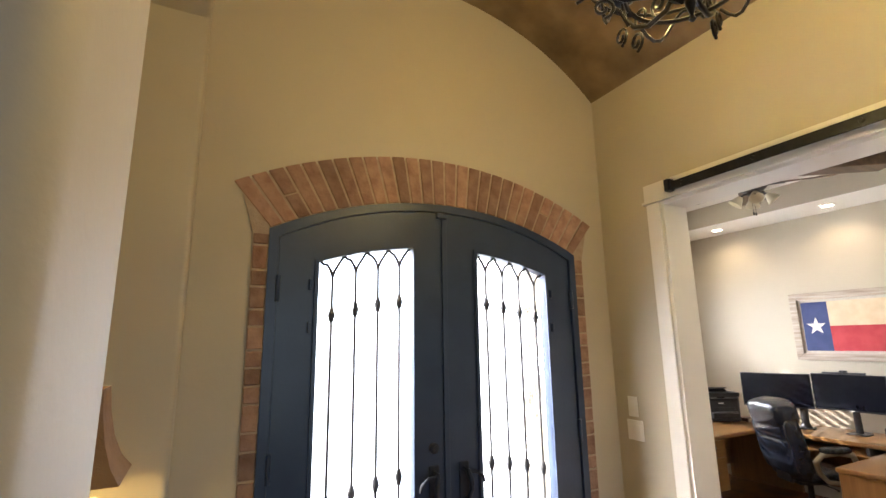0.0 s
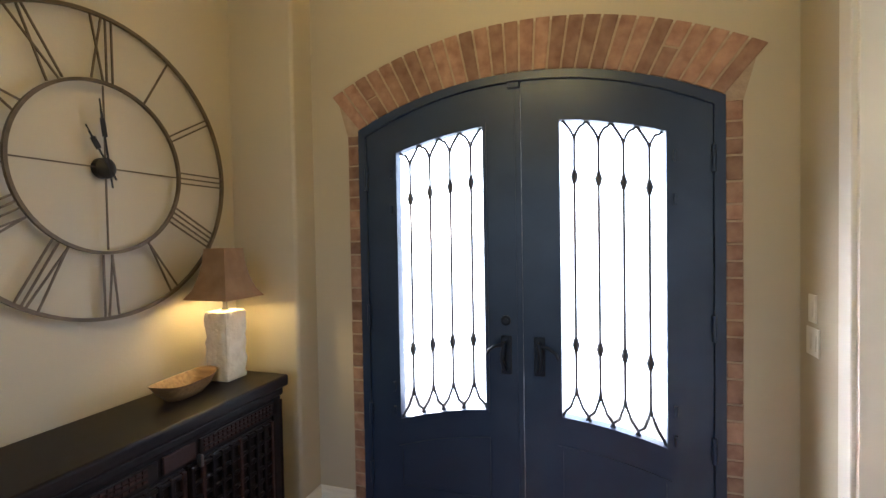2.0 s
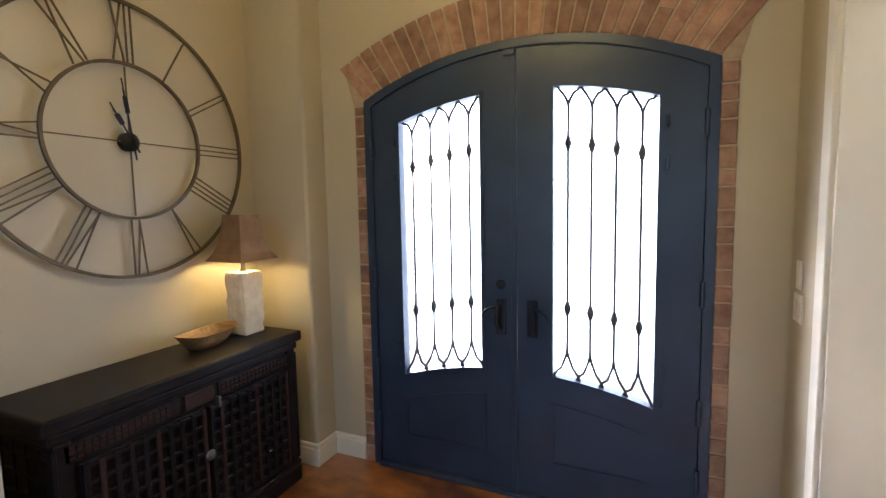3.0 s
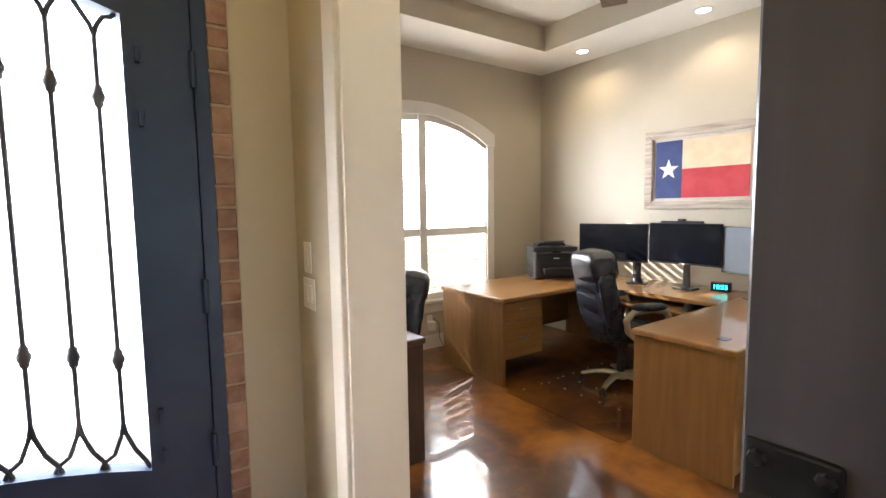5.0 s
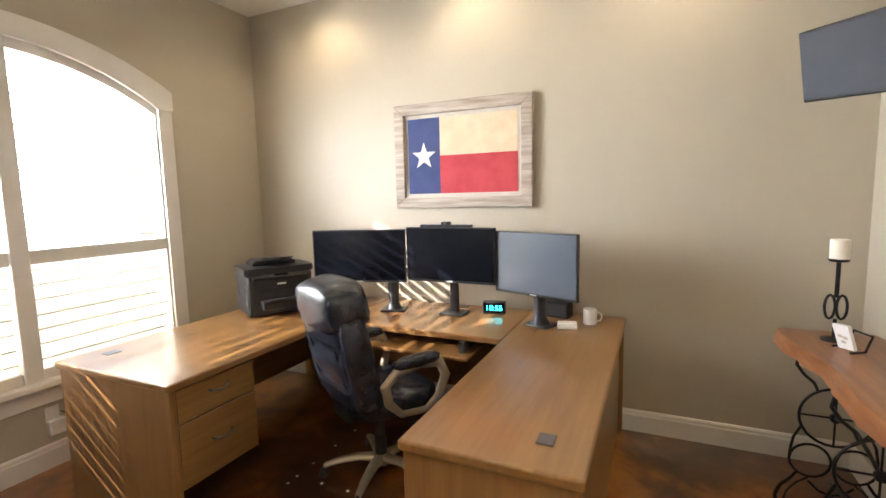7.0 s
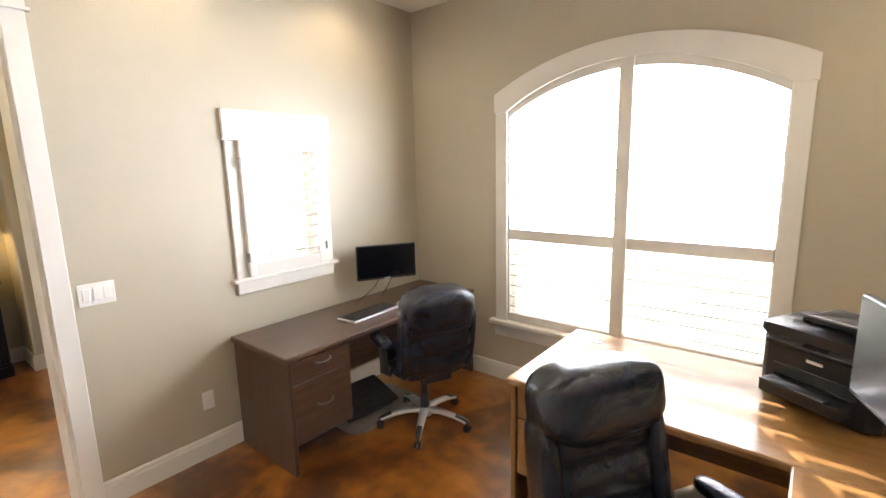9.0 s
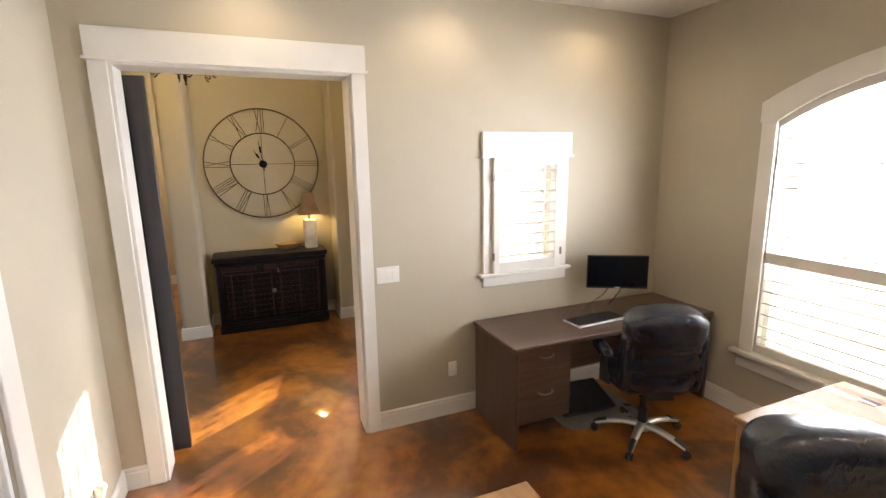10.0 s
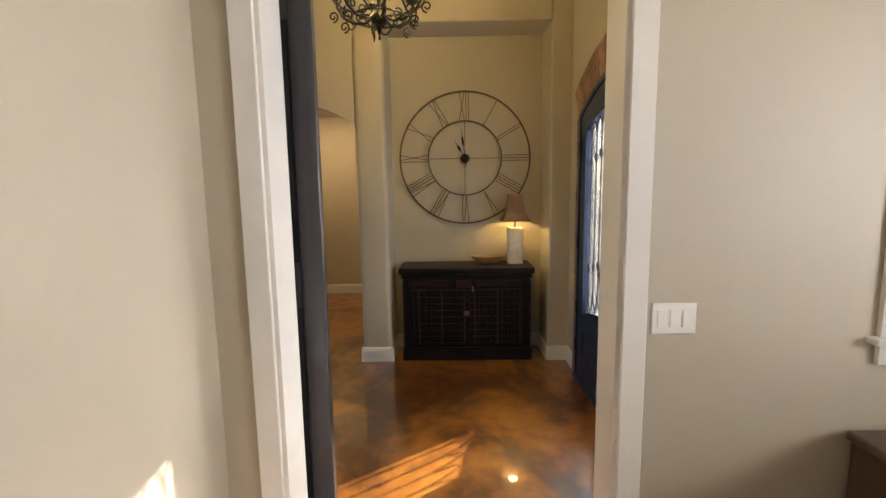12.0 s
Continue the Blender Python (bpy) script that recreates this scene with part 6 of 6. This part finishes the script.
def book(m, thick, height, deep, cover, ink="l", label="", bars=True, title=""):
    """A book that stands along z with its spine to +y; thick along x."""
    t = thing("book", m, label or cover + " hardback book on a shelf", "book", "books in the bookcase")
    c = COVERS[cover]
    n, e = 6, 0.0025
    spine = [(-thick / 2 + thick * i / n, deep / 2 - 0.004 + 0.004 * math.sin(math.pi * i / n)) for i in range(n + 1)]
    outline = [(-thick / 2, -deep / 2)] + spine + [(thick / 2, -deep / 2), (thick / 2 - e, -deep / 2), (thick / 2 - e, deep / 2 - 0.007), (e - thick / 2, deep / 2 - 0.007), (e - thick / 2, -deep / 2)]
    bm = prism(outline, "z", 0, height)
    part("cover", bm, c, t)
    part("page_block", box(-thick / 2 + 0.0025, thick / 2 - 0.0025, -deep / 2 + 0.003, deep / 2 - 0.0072, 0.003, height - 0.003), PAPER, t)
    if title:
        lettering("title", title, thick * 0.62, pose(0, deep / 2 + 0.0006, height * 0.45, 90, -90, 180), INK[ink], t, 0.0004)
    elif bars and thick > 0.012 and cover != "maroon" and not (cover == "navy" and height > 0.25):
        for z0, z1, w in ((0.36, 0.72, 0.22), (0.12, 0.17, 0.34)):
            part("spine_mark", box(-thick * w / 2, thick * w / 2, deep / 2 - 0.001, deep / 2 + 0.0006, height * z0, height * z1), INK[ink], t)
    return t


def stand(x, z, y_front, items):
    """Books standing side by side from x towards lower x."""
    for thick, h, deep, cover, ink in items:
        x -= thick / 2
        book(pose(x, y_front - deep / 2, z), thick, h, deep, cover, ink)
        x -= thick / 2 + 0.001


def pile(x, y, z, items, turn=0.0):
    """Books lying on one another, spines to the room."""
    for thick, h, deep, cover, ink, title in items:
        book(pose(x, y - deep / 2 + 0.01 * math.sin(z * 90), z + thick / 2, 0, 0, turn + 4 * math.sin(z * 50)) @ pose(h / 2, 0, 0, 0, -90), thick, h, deep, cover, ink, cover + " book lying in a stack", title=title)
        z += thick + 0.0005


# second shelf: two dark binders and a pile
stand(3.99, 1.81, 0.60, [(0.055, 0.265, 0.165, "maroon", "y"), (0.032, 0.26, 0.165, "navy", "l")])
pile(4.165, 0.60, 1.81, [(0.022, 0.23, 0.16, "cream", "d", ""), (0.020, 0.24, 0.16, "rose", "l", ""), (0.020, 0.235, 0.16, "rose", "l", ""), (0.024, 0.23, 0.15, "white", "d", ""), (0.018, 0.21, 0.15, "red", "l", "")])
# third shelf: pile and blue books
pile(4.18, 0.60, 1.515, [(0.030, 0.22, 0.17, "pink", "l", ""), (0.026, 0.22, 0.17, "red", "l", ""), (0.024, 0.24, 0.17, "white", "d", "")], -6)
stand(4.57, 1.515, 0.58, [(0.03, 0.22, 0.15, "grey", "l"), (0.035, 0.24, 0.16, "white", "d"), (0.05, 0.245, 0.16, "sky", "l"), (0.024, 0.19, 0.15, "black", "l"), (0.03, 0.235, 0.16, "white", "d"), (0.028, 0.24, 0.16, "blue", "l"), (0.022, 0.22, 0.16, "white", "d")])
# on the fixed shelf: three thick books
pile(4.24, 0.61, 1.212, [(0.058, 0.225, 0.165, "rose", "l", ""), (0.052, 0.215, 0.16, "navy", "y", "Lonesome Dove"), (0.060, 0.22, 0.165, "rose", "d", "")], 4)
# below
stand(4.575, 0.885, 0.60, [(0.03, 0.225, 0.15, "black", "l"), (0.03, 0.235, 0.15, "teal", "l"), (0.035, 0.22, 0.15, "cream", "d"), (0.03, 0.215, 0.15, "red", "l"), (0.026, 0.225, 0.15, "blue", "l"),
                           (0.022, 0.21, 0.15, "yellow", "d"), (0.03, 0.22, 0.15, "white", "d"), (0.030, 0.225, 0.15, "blue", "l"), (0.030, 0.225, 0.15, "navy", "l"), (0.036, 0.23, 0.15, "white", "d"), (0.020, 0.19, 0.15, "black", "l"), (0.032, 0.225, 0.15, "red", "l")])
pile(4.06, 0.61, 0.585, [(0.022, 0.22, 0.17, "black", "l", ""), (0.020, 0.22, 0.17, "white", "d", ""), (0.026, 0.21, 0.17, "orange", "l", ""), (0.02, 0.22, 0.16, "grey", "l", "")], 10)
pile(4.34, 0.60, 0.295, [(0.045, 0.23, 0.16, "rose", "l", ""), (0.04, 0.23, 0.16, "red", "l", ""), (0.035, 0.22, 0.16, "rose", "l", "")], 0)
can2 = thing("drink_can", pose(4.125, 0.57, 0.885), "red and white aluminium drink can", "can")
part("can_body", lathe([(0, 0), (0.026, 0.0), (0.033, 0.010), (0.033, 0.108), (0.027, 0.120), (0, 0.118)], 24), COVERS["red"], can2, smooth=True)
part("rim", lathe([(0.022, 0.118), (0.027, 0.122), (0.027, 0.119), (0.022, 0.116)], 24), CHROME, can2, smooth=True)
part("white_mark", lathe([(0.0334, 0.045), (0.0334, 0.085)], 24), COVERS["white"], can2, smooth=True)

# wicker basket: bands woven over and under upright stakes
bs = thing("wicker_basket", pose(4.17, 0.50, 2.11), "woven wicker basket on a bookshelf", "basket")
for k in range(7):
    z = 0.012 + k * 0.024
    r = 0.085 + 0.045 * math.sin((k + 1) / 8 * math.pi * 0.75)
    line = [((r + 0.006 * (-1) ** (q + k)) * math.cos(q * math.tau / 24), (r + 0.006 * (-1) ** (q + k)) * math.sin(q * math.tau / 24), z) for q in range(24)]
    part("woven_band", tube(line, 0.010, 6, True, 0.6), WICKER, bs, smooth=True)
for q in range(12):
    a = (q + 0.25) * math.tau / 12
    part("stake", tube([((0.085 + 0.045 * math.sin((k + 1) / 8 * math.pi * 0.75)) * math.cos(a), (0.085 + 0.045 * math.sin((k + 1) / 8 * math.pi * 0.75)) * math.sin(a), 0.004 + k * 0.024) for k in range(8)], 0.006, 6), WICKER, bs, smooth=True)
part("basket_floor", lathe([(0, 0), (0.095, 0), (0.095, 0.008), (0, 0.008)], 24), WICKER, bs)

# ---- brick surround of the front door ----
sur = placed("brick_surround", (MID, 2.66, 0), "reddish old brick arch and jambs round the front door", "brick surround", "", "structure")
ring_o = arch_line(0.285, 2.405, 2.435, 2.69, 30)
back = [(0.358, 0.0), (DX0 + 0.001, 0.0)] + [(x, z) for x, z in door_arch] + [(DX1 - 0.001, 0.0), (2.330, 0.0), (2.330, 2.2), (2.39, 2.42)] + ring_o[::-1] + [(0.295, 2.42), (0.358, 2.2)]
part("mortar_bed", prism(back, "y", FRONT - 0.0105, FRONT - 0.0005), MORTAR, sur)
rnd = random.Random(4)
FACE = FRONT - 0.014
count = 28
half = (DX1 - DX0) / 2 + 0.0
rise = DAP - DSP
Rin = (half * half + rise * rise) / (2 * rise)
cz = DAP - Rin
a_in = math.degrees(math.asin(half / Rin))
Rout_half, apex_out, spring_out = (2.43 - 0.257) / 2, 2.706, 2.434
Ro = (Rout_half ** 2 + (apex_out - spring_out) ** 2) / (2 * (apex_out - spring_out))
czo = apex_out - Ro
a_out = math.degrees(math.asin(Rout_half / Ro))


def brick(poly):
    bm = prism(poly, "y", FACE - rnd.uniform(0, 0.003), FRONT - 0.004, 0.003, 1)
    part("brick", bm, BRICK, sur)


def ring_point(f, inner_side):
    a = radians(90 + (a_in if inner_side else a_out) * (1 - 2 * f))
    return (MID + Rin * math.cos(a), cz + Rin * math.sin(a) + 0.004) if inner_side else (MID + Ro * math.cos(a), czo + Ro * math.sin(a))


for i in range(count):
    f0, f1 = (i + 0.075) / count, (i + 0.925) / count
    p, q, r, s = ring_point(f0, True), ring_point(f1, True), ring_point(f1, False), ring_point(f0, False)
    cut = rnd.random() < 0.08
    if cut:                                   # two short bricks instead of one long one
        k = rnd.uniform(0.35, 0.65)
        mix = lambda u, v, t: (u[0] + (v[0] - u[0]) * t, u[1] + (v[1] - u[1]) * t)
        brick([p, q, mix(q, r, k - 0.015), mix(p, s, k - 0.015)])
        brick([mix(p, s, k + 0.015), mix(q, r, k + 0.015), r, s])
    else:
        brick([p, q, r, s])
for x0, x1 in ((0.360, DX0 - 0.001), (DX1 + 0.001, 2.328)):
    z = 0.004
    while z < 2.19:
        h = rnd.choice((0.066, 0.066, 0.092, 0.066, 0.105))
        h = min(h, 2.2 - z)
        brick([(x0 + rnd.uniform(0, 0.003), z), (x1 - rnd.uniform(0, 0.003), z), (x1, z + h), (x0, z + h)])
        z += h + 0.010
